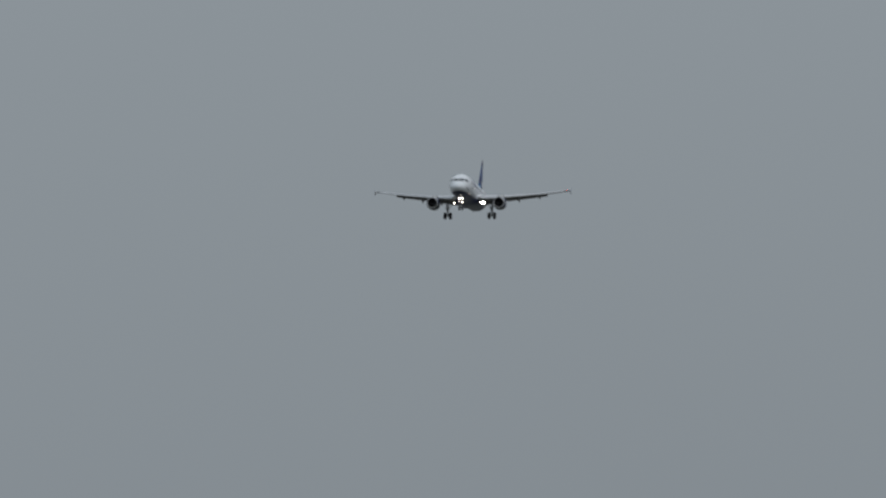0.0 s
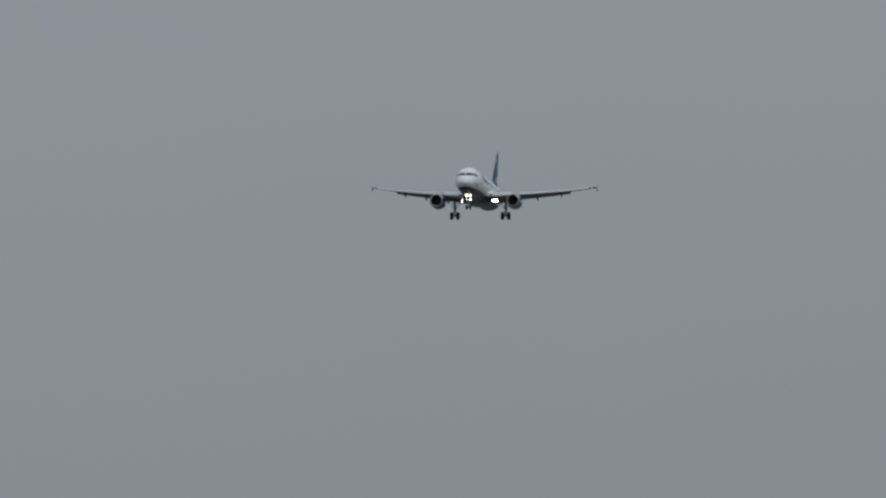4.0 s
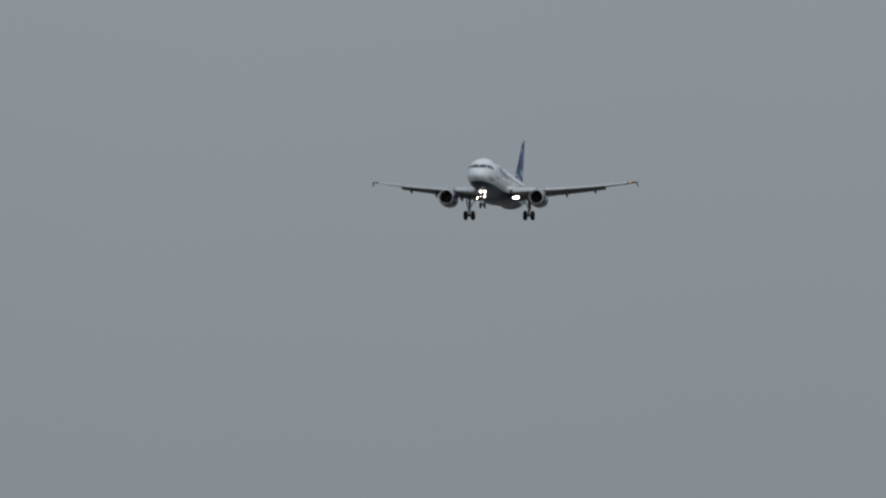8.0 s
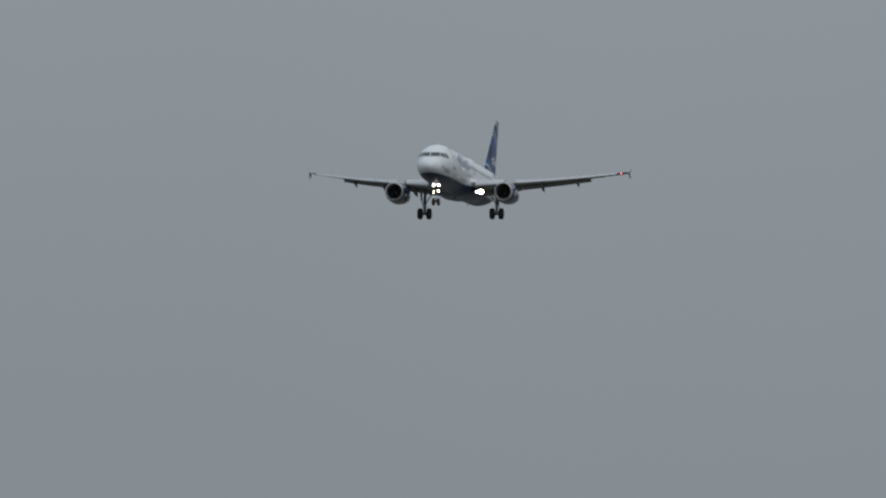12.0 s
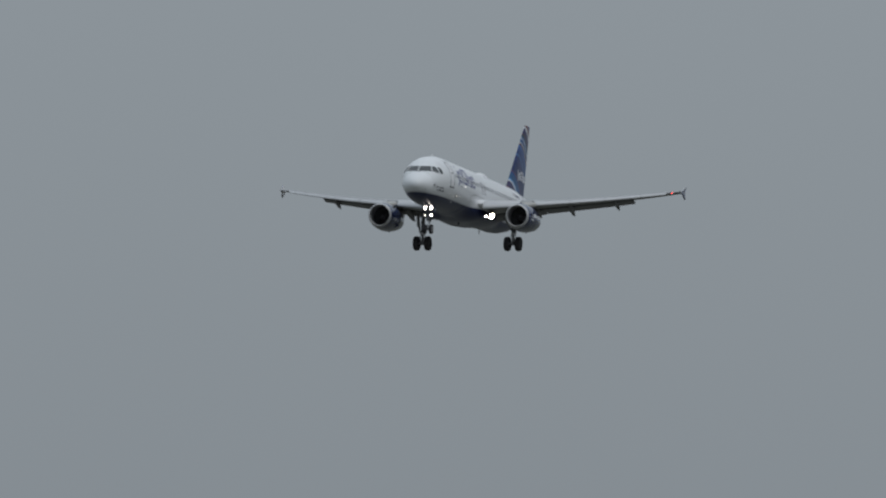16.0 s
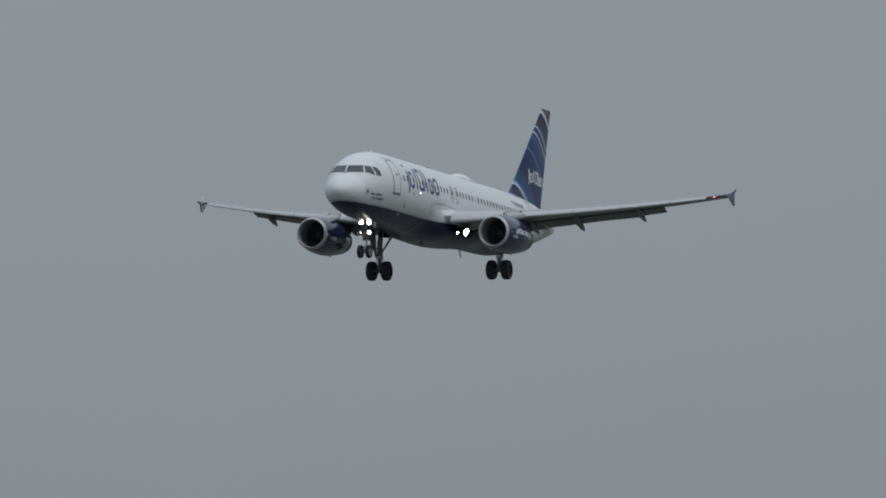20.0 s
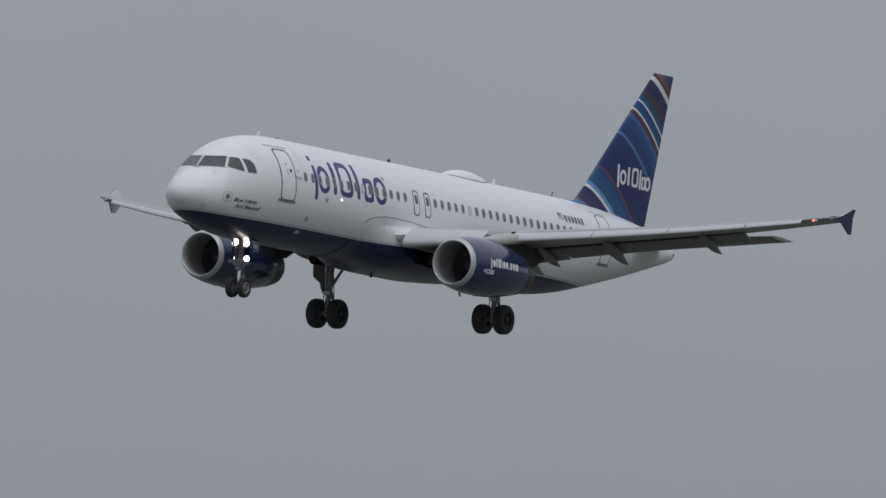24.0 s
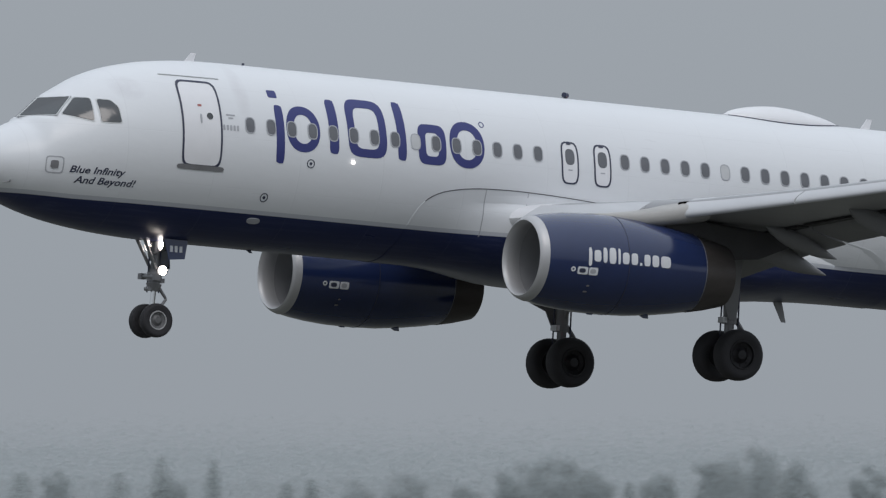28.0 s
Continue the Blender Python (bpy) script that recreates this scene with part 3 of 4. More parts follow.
def build_airliner():
    plane = tagged(new("airliner"), "white and navy twin-engine airliner landing with wheels and flaps down", "airplane")
    part("fuselage", fuselage_mesh(), M_FUS, plane, "white hull with navy belly")
    fair = part("belly_fairing", fairing_mesh(), M_FUS, plane)
    for s in (-1, 1):
        rows = [[skin(x, SEAM(x) + e, s, o) for e, o in ((-0.010, 0), (0.010, 0), (0.010, 0.017), (-0.010, 0.017))] for x in [10.76 + 0.08 * i for i in range(58)]]
        part("fairing_seam", loft(rows), M_INKGREY, fair, "dark line round the fairing's edge")
        for x in (12.27, 13.37):
            a, b = fairing_side(x - 0.011, lift=0.006), fairing_side(x + 0.011, lift=0.006)
            rows = [[(p.x, s * p.y, p.z), (q.x, s * q.y, q.z)] for p, q in zip(a, b) if p.z > -1.5]
            part("fairing_joint", loft(rows, closed=False, caps=False), M_RIMGREY, fair)

    # cockpit glazing: a flat windscreen each side of the post, two side windows behind it
    for s in (-1, 1):
        q = [Vector(p) for p in ((1.315, s * 0.05, 0.365), (1.735, s * 0.985, 0.385), (2.14, s * 0.80, 0.825), (1.745, s * 0.05, 0.79))]
        out = Vector((-0.402, s * 0.172, 0.402)).normalized()
        o = (q[0] + q[1] + q[2] + q[3]) / 4
        f = part("cockpit_window", slab([o + (p - o) * 1.07 + out * 0.002 for p in q], out * 0.03), M_WINDOWRIM, plane, "dark flat windscreen")
        part("pane", slab([p + out * 0.014 for p in q], out * 0.02), M_GLASS, f)
        for corners in (((1.84, 0.415), (2.455, 0.295), (2.485, 0.81), (2.20, 0.81)), ((2.615, 0.285), (3.055, 0.300), (3.02, 0.645), (2.885, 0.79), (2.605, 0.80))):
            line = softened(corners, 0.05)
            f = part("cockpit_window", flat_on(on_skin(s, 0.006), grown(line, 0.03), None, 3), M_WINDOWRIM, plane, "dark cockpit side window")
            part("pane", flat_on(on_skin(s, 0.018), line, None, 4), M_GLASS, f)

    # cabin windows
    stations = [6.154 + 0.531 * k for k in range(15)] + [15.87 + 0.533 * k for k in range(24)]
    for s in (-1, 1):
        for k, x in enumerate(stations):
            ring = rounded(x, 0.50, 0.128, 0.185, 3.0, 24)
            w = part("cabin_window", flat_on(on_skin(s, 0.012), ring, shrink(ring, 0.022), 1), M_RIMGREY, plane)
            part("pane", flat_on(on_skin(s, 0.008), shrink(ring, 0.02), None, 2), M_SHADE if k in (8, 20) else M_PANE, w)

    # passenger doors, rims proud of the skin
    def door(name, x0, x1, z0, z1, s, line, wide):
        out = rounded((x0 + x1) / 2, (z0 + z1) / 2, (x1 - x0) / 2, (z1 - z0) / 2, 9, 64)
        d = part(name, flat_on(on_skin(s, 0.006), shrink(out, 0.04), None, 5), M_WHITE, plane, "closed white door with a thin outline")
        part("door_outline", flat_on(on_skin(s, 0.012), out, shrink(out, wide), 1), line, d, "outline of the door")
        port = rounded((x0 + x1) / 2 + 0.2, z0 + 1.15, 0.075, 0.075, 2, 20)
        part("door_porthole", flat_on(on_skin(s, 0.014), port, None, 1), M_GLASS, d)
        grip = rounded((x0 + x1) / 2 - 0.02, z0 + 1.08, 0.02, 0.11, 4, 16)
        part("door_handle", flat_on(on_skin(s, 0.02), grip, None, 1), M_RIMGREY, d)
        tag = rounded((x0 + x1) / 2 - 0.02, z0 + 1.38, 0.05, 0.025, 4, 16)
        part("warning_label", flat_on(on_skin(s, 0.01), tag, None, 1), plain_red, d)
        plate = rounded((x0 + x1) / 2, z0 - 0.02, (x1 - x0) / 2 + 0.09, 0.055, 6, 40)
        part("scuff_plate", flat_on(on_skin(s, 0.016), plate, None, 1), M_STEEL, d, "dark steel plate below the door")

    flag_red = plain("weathered_flag_red", (0.36, 0.27, 0.28), 0.5)
    plain_red = plain("faded_red_label", (0.40, 0.12, 0.11), 0.5)
    for s in (-1, 1):
        door("front_door", 4.47, 5.45, -0.53, 1.42, s, M_INK, 0.043)
        door("rear_door", 29.22, 30.25, -0.50, 1.45, s, M_REGISTRY, 0.03)
        for x in (14.42, 15.275):
            out = rounded(x, 0.365, 0.225, 0.485, 4.5, 40)
            e = part("overwing_exit", flat_on(on_skin(s, 0.006), shrink(out, 0.03), None, 4), M_WHITE, plane, "overwing emergency exit hatch")
            part("hatch_outline", flat_on(on_skin(s, 0.012), out, shrink(out, 0.035), 1), M_INK, e)
            ring = rounded(x, 0.50, 0.118, 0.18, 3.0, 24)
            part("hatch_window", flat_on(on_skin(s, 0.014), ring, None, 2), M_PANE, e)
            part("hatch_handle", flat_on(on_skin(s, 0.016), rounded(x, 0.80, 0.06, 0.02, 4, 12), None, 1), M_INK, e)
            part("hatch_label", flat_on(on_skin(s, 0.014), rounded(x, 0.20, 0.06, 0.014, 4, 12), None, 1), M_RIMGREY, e)

    # company mark: plain bars, rings and frames in its colour
    def mark(name, outer, inner, s, rings=5, mat=M_LOGO):
        part(name, flat_on(on_skin(s, 0.006), outer, inner, 2 if inner else rings), mat, plane, "navy mark on the hull")

    def bar(x, z, w, h, power=8):
        return rounded(x, z, w / 2, h / 2, power, 32)

    for s in (-1, 1):
        flip = (lambda x: x) if s < 0 else (lambda x: 18.95 - x)
        for x, z, w, h in ((6.86, 1.28, 0.23, 0.17), (6.92, 0.37, 0.21, 1.32), (8.30, 0.66, 0.24, 1.24), (10.05, 0.71, 0.22, 1.34)):
            mark("hull_mark_bar", bar(flip(x), z, w, h), None, s)
        for x, z, rx, rz in ((7.51, 0.53, 0.43, 0.52), (11.74, 0.54, 0.45, 0.53)):
            o = rounded(flip(x), z, rx, rz, 2.2, 48)
            mark("hull_mark_ring", o, shrink(o, 0.19), s)
        for x, z, rx, rz in ((9.16, 0.69, 0.50, 0.66), (10.83, 0.47, 0.36, 0.46)):
            o = rounded(flip(x), z, rx, rz, 4.5, 48)
            mark("hull_mark_frame", o, shrink(o, 0.19), s)
        o = rounded(flip(12.20), 1.05, 0.07, 0.07, 2, 16)
        mark("hull_mark_dot", o, shrink(o, 0.02), s, 1)
        # registration and flag as plain bars
        for k in range(6):
            part("registration_bar", flat_on(on_skin(s, 0.005), bar(26.38 + 0.272 * k, 1.00, 0.18, 0.27, 5), None, 2), M_REGISTRY, plane)
        flag = part("flag_panel", flat_on(on_skin(s, 0.005), bar(26.00, 1.06, 0.46, 0.25, 14), None, 2), M_LABEL, plane, "small striped flag")
        for k in range(4):
            part("flag_stripe", flat_on(on_skin(s, 0.008), bar(26.00, 0.955 + 0.070 * k, 0.46, 0.034, 14), None, 1), flag_red, flag)
        part("flag_canton", flat_on(on_skin(s, 0.011), bar(25.88, 1.115, 0.20, 0.13, 14), None, 1), M_REGISTRY, flag)

    # static ports, a small lamp and service marks on the forward hull
    for s in (-1, 1):
        for x, z in ((7.71, -0.23), (6.69, -1.07)):
            o = rounded(x, z, 0.10, 0.10, 2, 24)
            p = part("static_port", flat_on(on_skin(s, 0.006), o, shrink(o, 0.02), 1), M_INK, plane)
            part("port_hole", flat_on(on_skin(s, 0.006), rounded(x, z, 0.035, 0.035, 2, 12), None, 1), M_INK, p)
        part("hull_lamp", flat_on(on_skin(s, 0.03), rounded(8.78, -0.11, 0.04, 0.04, 2, 16), None, 1), M_SMALL, plane, "small lit wing inspection lamp")
        o = rounded(1.605, -0.745, 0.20, 0.19, 6, 32)
        p = part("service_panel", flat_on(on_skin(s, 0.005), o, shrink(o, 0.025), 1), M_RIMGREY, plane)
        part("angle_probe", flat_on(on_skin(s, 0.02), rounded(1.60, -0.735, 0.085, 0.085, 5, 20), None, 1), M_STEEL, p)
        part("drain_cover", flat_on(on_skin(s, 0.02), rounded(6.65, -1.58, 0.16, 0.06, 2.5, 24), None, 1), M_RIMGREY, plane)
        for k in range(5):
            part("placard_bar", flat_on(on_skin(s, 0.005), bar(5.50 + 0.085 * k, 0.40, 0.05, 0.12), None, 1), M_RIMGREY, plane)
        for k in range(2):
            part("placard_arc", flat_on(on_skin(s, 0.005), bar(5.68, 0.62 + 0.07 * k, 0.12 + 0.1 * k, 0.035), None, 1), M_RIMGREY, plane)

    # pitot probes and rain gutters above the doors
    for s in (-1, 1):
        a, b = skin(0.74, -1.15, s, 0.05), skin(0.60, -1.15, s, 0.09)
        part("pitot_probe", joined(tube(skin(0.78, -1.15, s, -0.01), a, 0.02, n=8), tube(a, b, 0.016, 0.008, n=8)), M_STEEL, plane)
        for x0, x1 in ((4.20, 5.62), (29.0, 30.4)):
            rows = [[skin(x0 + (x1 - x0) * k / 12, 1.515 + e, s, o) for e, o in ((-0.008, 0), (0.008, 0), (0.008, 0.02), (-0.008, 0.02))] for k in range(13)]
            part("rain_gutter", loft(rows), M_WINDOWRIM, plane)

    # name painted below the cockpit, in slanted letters
    def words(text, x, z, size):
        cu = bpy.data.curves.new("name_text", "FONT")
        cu.body, cu.size, cu.shear, cu.resolution_u, cu.offset = text, size, 0.25, 3, 0.004
        tmp = bpy.data.objects.new("name_text", cu)
        me = tmp.to_mesh()
        verts = [skin(x + v.co.x * 1.22, z + v.co.y, -1, 0.006) for v in me.vertices]
        faces = [tuple(p.vertices) for p in me.polygons]
        part("name_lettering", (verts, faces), M_INK, plane, "dark slanted lettering")
        tmp.to_mesh_clear()
        bpy.data.objects.remove(tmp)
        bpy.data.curves.remove(cu)

    words("Blue Infinity", 1.93, -0.885, 0.215)
    words("And Beyond!", 2.09, -1.105, 0.215)

    # dome, aerials and beacons
    rings = []
    for i in range(25):
        k = i / 24
        x = 19.55 + 3.0 * k
        h = 0.30 * (math.sin(math.pi * min(1, k * 1.0)) ** 0.55 if k < 0.4 else math.cos(math.pi / 2 * (k - 0.4) / 0.6) ** 0.75 * 0.98) + 0.02
        w = 0.62 * math.sin(math.pi * min(0.985, max(0.03, k))) ** 0.5
        rings.append([(x, w * math.cos(math.pi * j / 16), TOP(x) - 0.105 * abs(math.cos(math.pi * j / 16)) ** 2 * (w / 0.62) ** 2 - 0.005 + h * math.sin(math.pi * j / 16)) for j in range(17)])
    part("antenna_dome", loft(rings, closed=False, caps=False), M_WHITE, plane, "white dome on the roof")
    edge = []
    for s, j in ((-1, 16), (1, 0)):
        edge.append(loft([[Vector((r[j][0], r[j][1] + s * o, r[j][2] + e)) for o, e in ((-0.02, -0.03), (0.022, -0.03), (0.018, 0.022), (-0.02, 0.026))] for r in rings]))
    part("dome_seal", joined(*edge), M_INK, plane, "dark sealant line")
    for x, h, c in ((5.38, 0.20, 0.24), (23.2, 0.24, 0.26)):
        part("blade_aerial", slab([(x, 0, TOP(x) - 0.03), (x + c, 0, TOP(x) - 0.03), (x + c * 1.25, 0, TOP(x) + h), (x + c * 0.75, 0, TOP(x) + h)], (0, 0.03, 0)), M_WHITE, plane)
    x = 27.85
    part("blade_aerial", slab([(x, 0, TOP(x) - 0.03), (x + 0.10, 0, TOP(x) - 0.03), (x + 0.20, 0, TOP(x) + 0.22), (x + 0.14, 0, TOP(x) + 0.22)], (0, 0.02, 0)), M_STEEL, plane, "thin dark swept aerial")
    part("roof_probe", tube((6.9, 0, TOP(6.9) - 0.02), (6.9, 0, TOP(6.9) + 0.06), 0.03), M_INK, plane)
    for x, h, c in ((0.95, 0.05, 0.10), (7.2, 0.06, 0.14), (21.12, 0.44, 0.24)):
        b = BOT(x) if x < 20 else -2.22
        part("blade_aerial", slab([(x, 0, b + 0.03), (x + c, 0, b + 0.03), (x + c * 1.55, 0, b - h), (x + c * 1.1, 0, b - h)], (0, 0.03, 0)), M_GREY if h > 0.4 else M_INK, plane)

    heads = []
    for x, z, up in ((15.28, TOP(15.28), 1), (14.6, -2.43, -1)):
        r = 0.06
        part("beacon", revolve([(-up * 0.02, r * 1.4), (up * 0.012, r * 1.4), (up * 0.016, r * 0.6)], (x, 0, z), "z", 20), M_INK, plane, "red rotating beacon")
        # a turning lamp head: a dark hood with a lit face set back in it
        def disc(at, rad, up=up):
            at, rad = at * 1.15, rad * 1.25
            return [(at, rad * math.cos(2 * math.pi * j / 16), up * 0.085 + rad * math.sin(2 * math.pi * j / 16)) for j in range(16)]
        lit = part("beacon_head", loft([disc(0.03, 0.02), disc(0.025, 0.050), disc(-0.10, 0.050), disc(-0.10, 0.044), disc(-0.03, 0.044)]), M_INK, plane, "turning beacon head")
        part("beacon_lens", loft([disc(-0.034, 0.043), disc(-0.04, 0.03), disc(-0.043, 0.012)]), M_BEACON, lit, "lit red lens")
        heads.append((lit, Vector((x, 0, z))))

    # wings
    for s, side in ((-1, "port"), (1, "starboard")):
        w = part("wing", joined(wing_box(s, 2.47, 12.65, 0.82), wing_box(s, 12.65, 16.72, 1.0, 5)), M_GREY, plane, "light grey swept wing")
        part("wing_root", wing_box(s, 1.2, 2.47, 0.82, 2), M_WHITE, w, "white wing root")
        for a, b in ((2.45, 5.10), (6.08, 8.75), (8.78, 11.3), (11.33, 13.9), (13.93, 15.8)):
            part("slat", slat(s, a, b), M_SLAT, w, "lowered leading-edge slat")
        # solid dark strips draw the shade of the slot ahead of each flap
        for a, b in ((2.3, 6.2), (6.35, 12.9)):
            rows = []
            for k in range(9):
                y = a + (b - a) * k / 8
                rows.append([wing_point(y, xc, zc, s) for xc, zc in ((0.70, -0.024), (0.815, -0.012), (0.815, -0.024), (0.70, -0.036))])
            part("flap_gap_shade", loft(rows), M_PYLON_SHADE, w, "dark strip standing in for the shade ahead of the flap")
        part("inner_flap", flap(s, 2.1, 6.25, 1.30, 1.02, 19), M_FLAP, w, "lowered grey flap")
        part("outer_flap", flap(s, 6.30, 13.0, 1.02, 0.80, 17), M_FLAP, w, "lowered grey flap")
        for y, tx, tz, wd, hg, st in ((4.9, 19.55, -1.98, 0.24, 0.36, 0.42), (5.75, 19.3, -1.62, 0.16, 0.24, 0.6), (8.3, 20.15, -1.40, 0.19, 0.29, 0.50), (11.7, 21.45, -0.74, 0.16, 0.24, 0.50)):
            part("flap_track_fairing", canoe(s, y, tx, tz, wd, hg, st), M_FLAP, w)
        # wingtip fence: swept plates above and below the tip
        x, z = LE(16.72), rise(16.72)
        fence = [(x + 0.25, s * 16.74, z), (x + 0.85, s * 16.82, z + 0.16), (x + 1.42, s * 16.94, z + 0.47), (x + 1.60, s * 16.95, z + 0.47), (x + 1.66, s * 16.81, z + 0.15), (x + 1.70, s * 16.76, z), (x + 1.62, s * 16.80, z - 0.2), (x + 1.42, s * 16.92, z - 0.52), (x + 1.25, s * 16.92, z - 0.52), (x + 0.85, s * 16.82, z - 0.14)]
        tip = part("wingtip_fence", slab(fence, (0, 0.04, 0)), M_NAVY, plane, "navy wingtip fence")
        part("fence_inner_face", slab([(a, b - s * 0.045, c) for a, b, c in fence], (0, 0.03, 0)), M_WHITE, tip, "white inner face")
        nl = part("navigation_light", tube(wing_point(16.25, 0.03, -0.04, s), wing_point(16.25, -0.10, -0.045, s), 0.07, 0.05), M_RIMGREY, plane)
        if s < 0:
            part("light_lens", tube(wing_point(16.25, -0.09, -0.045, s), wing_point(16.25, -0.12, -0.047, s), 0.04, 0.024), M_REDLAMP, nl, "lit red lens")
        part("aileron_gap", slab([wing_point(12.75, 0.74, 0.052, s), wing_point(16.3, 0.74, 0.052, s), wing_point(16.3, 0.755, 0.052, s), wing_point(12.75, 0.755, 0.052, s)], (0, 0, 0.012)), M_INK, w)

        # engine
        y0, z0 = s * 5.70, -2.17
        e = tagged(new("engine"), "navy turbofan engine with a bright metal lip")
        e.parent = plane
        cx = 11.13
        lip = [(0.42, 0.815), (0.25, 0.79), (0.12, 0.795), (0.03, 0.818), (0.0, 0.847), (0.03, 0.887), (0.08, 0.920), (0.14, 0.944), (0.20, 0.962)]
        part("inlet_lip", loft([[(cx + a, y0 + r * math.cos(2 * math.pi * j / 64), z0 + r * math.sin(2 * math.pi * j / 64)) for j in range(64)] for a, r in lip], caps=False), M_SILVER, e, "dull bare metal lip")
        cowl = [(0.20, 0.963), (0.5, 1.024), (0.9, 1.078), (1.4, 1.118), (2.0, 1.13), (2.7, 1.108), (3.4, 1.035), (3.95, 0.955), (4.32, 0.885)]
        part("cowl", loft([[(cx + a, y0 + r * math.cos(2 * math.pi * j / 64), z0 + r * math.sin(2 * math.pi * j / 64) * (1.0 if math.sin(2 * math.pi * j / 64) > 0 else 0.985)) for j in range(64)] for a, r in cowl], caps=False), M_NAVY, e, "navy blue engine cowl")
        noz = [(4.32, 0.884), (4.72, 0.81), (5.17, 0.695), (5.17, 0.655), (4.72, 0.685), (4.22, 0.71)]
        part("exhaust_nozzle", loft([[(cx + a, y0 + r * math.cos(2 * math.pi * j / 48), z0 + r * math.sin(2 * math.pi * j / 48)) for j in range(48)] for a, r in noz], caps=False), M_NOZZLE, e, "heat-stained bare metal nozzle")
        for dx in (2.15, 4.30):
            rr = spline([a for a, r in cowl], [r for a, r in cowl])(dx)
            part("cowl_seam", loft([[(cx + dx + o, y0 + (rr + h) * math.cos(2 * math.pi * j / 48), z0 + (rr + h) * math.sin(2 * math.pi * j / 48) * (1.0 if math.sin(2 * math.pi * j / 48) > 0 else 0.985)) for j in range(48)] for o, h in ((-0.008, -0.01), (-0.008, 0.004), (0.008, 0.004), (0.008, -0.01))], caps=False), M_INK if dx < 3 else M_STEEL, e)
        part("tail_cone", revolve([(4.0, 0.40), (4.7, 0.30), (5.3, 0.05)], (cx, y0, z0), "x", 24), M_NOZZLE, e)
        duct = [(0.41, 0.816), (0.7, 0.835), (1.5, 0.87), (1.6, 0.87)]
        part("inlet_duct", loft([[(cx + a, y0 + r * math.cos(2 * math.pi * j / 48), z0 + r * math.sin(2 * math.pi * j / 48)) for j in range(48)] for a, r in duct], caps=False), M_DUCT, e, "grey acoustic duct lining")
        part("fan_hub", revolve([(1.02, 0.01), (1.10, 0.10), (1.25, 0.19), (1.45, 0.26), (1.8, 0.26)], (cx, y0, z0), "x", 24), M_DARK, e)
        part("fan_casing", revolve([(1.75, 0.87), (1.8, 0.87)], (cx, y0, z0), "x", 40), M_DARK, e)
        for k in range(36):
            a = 2 * math.pi * k / 36
            rows = []
            for r, tw, ch in ((0.25, 25, 0.14), (0.5, 44, 0.21), (0.85, 60, 0.30)):
                d = radians(tw)
                ca, sa = math.cos(a), math.sin(a)
                p = Vector((cx + 1.52, y0 + r * ca, z0 + r * sa))
                tang = Vector((0, -sa, ca))
                ax = Vector((1, 0, 0)) * math.cos(d) * ch / 2 + tang * math.sin(d) * ch / 2
                nn = Vector((1, 0, 0)) * math.sin(d) * 0.012 - tang * math.cos(d) * 0.012
                rows.append([p - ax, p + nn, p + ax, p - nn])
            part("fan_blade", loft(rows), M_DARK, e)
        part("cowl_strake", slab([(cx + 1.0, y0 - s * 0.78, z0 + 0.78), (cx + 2.0, y0 - s * 0.79, z0 + 0.79), (cx + 2.0, y0 - s * 0.97, z0 + 1.02)], (0, 0.02, 0.02)), M_NAVY, e)
        for dx, dz in ((1.6, 0.03), (3.05, 0.0)):
            part("drain_mast", slab([(cx + dx, y0, z0 - 1.00), (cx + dx + 0.28, y0, z0 - 1.00), (cx + dx + 0.30, y0, z0 - 1.10 - dz), (cx + dx + 0.18, y0, z0 - 1.10 - dz)], (0, 0.04, 0)), M_NAVY, e)

        def cowl_at(o=1):
            pro = spline([a for a, r in cowl], [r for a, r in cowl])

            def fn(u, v, lift):
                r = pro(u - cx) + 0.006 * lift
                k = max(-0.99, min(0.99, v / r))
                return Vector((u, y0 - o * r * math.sqrt(1 - k * k), z0 + r * k))
            return fn

        for o in ((1,) if s < 0 else (1, -1)):
            fn = cowl_at(o)
            if (s < 0) == (o > 0):
                x = 12.24
                for k, (wd, hg, dz) in enumerate(((0.08, 0.42, -0.03), (0.17, 0.26, 0), (0.10, 0.34, 0.03), (0.17, 0.36, 0.03), (0.06, 0.36, 0.03), (0.17, 0.26, 0), (0.17, 0.26, 0), (0.06, 0.07, -0.1), (0.16, 0.26, 0), (0.18, 0.26, 0), (0.27, 0.26, 0))):
                    ring = rounded(x + wd / 2, 0.115 + dz, wd / 2, hg / 2, 4, 24)
                    part("cowl_mark", flat_on(fn, ring, None, 2), M_LABEL, e, "white mark on the cowl")
                    x += wd + 0.055
            ring = rounded(11.89, -0.22, 0.055, 0.055, 2, 20)
            part("cowl_placard", flat_on(fn, ring, shrink(ring, 0.03), 1), M_LABEL, e)
            for x, wd, mat in ((12.12, 0.25, M_LABEL), (12.38, 0.22, M_RIMGREY)):
                p = part("cowl_placard", flat_on(fn, rounded(x, -0.24, wd / 2, 0.085, 8, 24), None, 1), M_LABEL, e, "small white placard")
                part("placard_mark", flat_on(lambda u, v, lift, fn=fn: fn(u, v, 1 + lift), rounded(x - 0.01, -0.24, wd * 0.3, 0.05, 3, 16), None, 1), M_INK if mat == M_LABEL else mat, p)
            part("cowl_latch", flat_on(fn, rounded(12.31, -0.69, 0.05, 0.018, 3, 10), None, 1), M_STEEL, e)
            part("cowl_latch", flat_on(fn, rounded(12.33, -0.56, 0.035, 0.018, 3, 10), None, 1), M_STEEL, e)

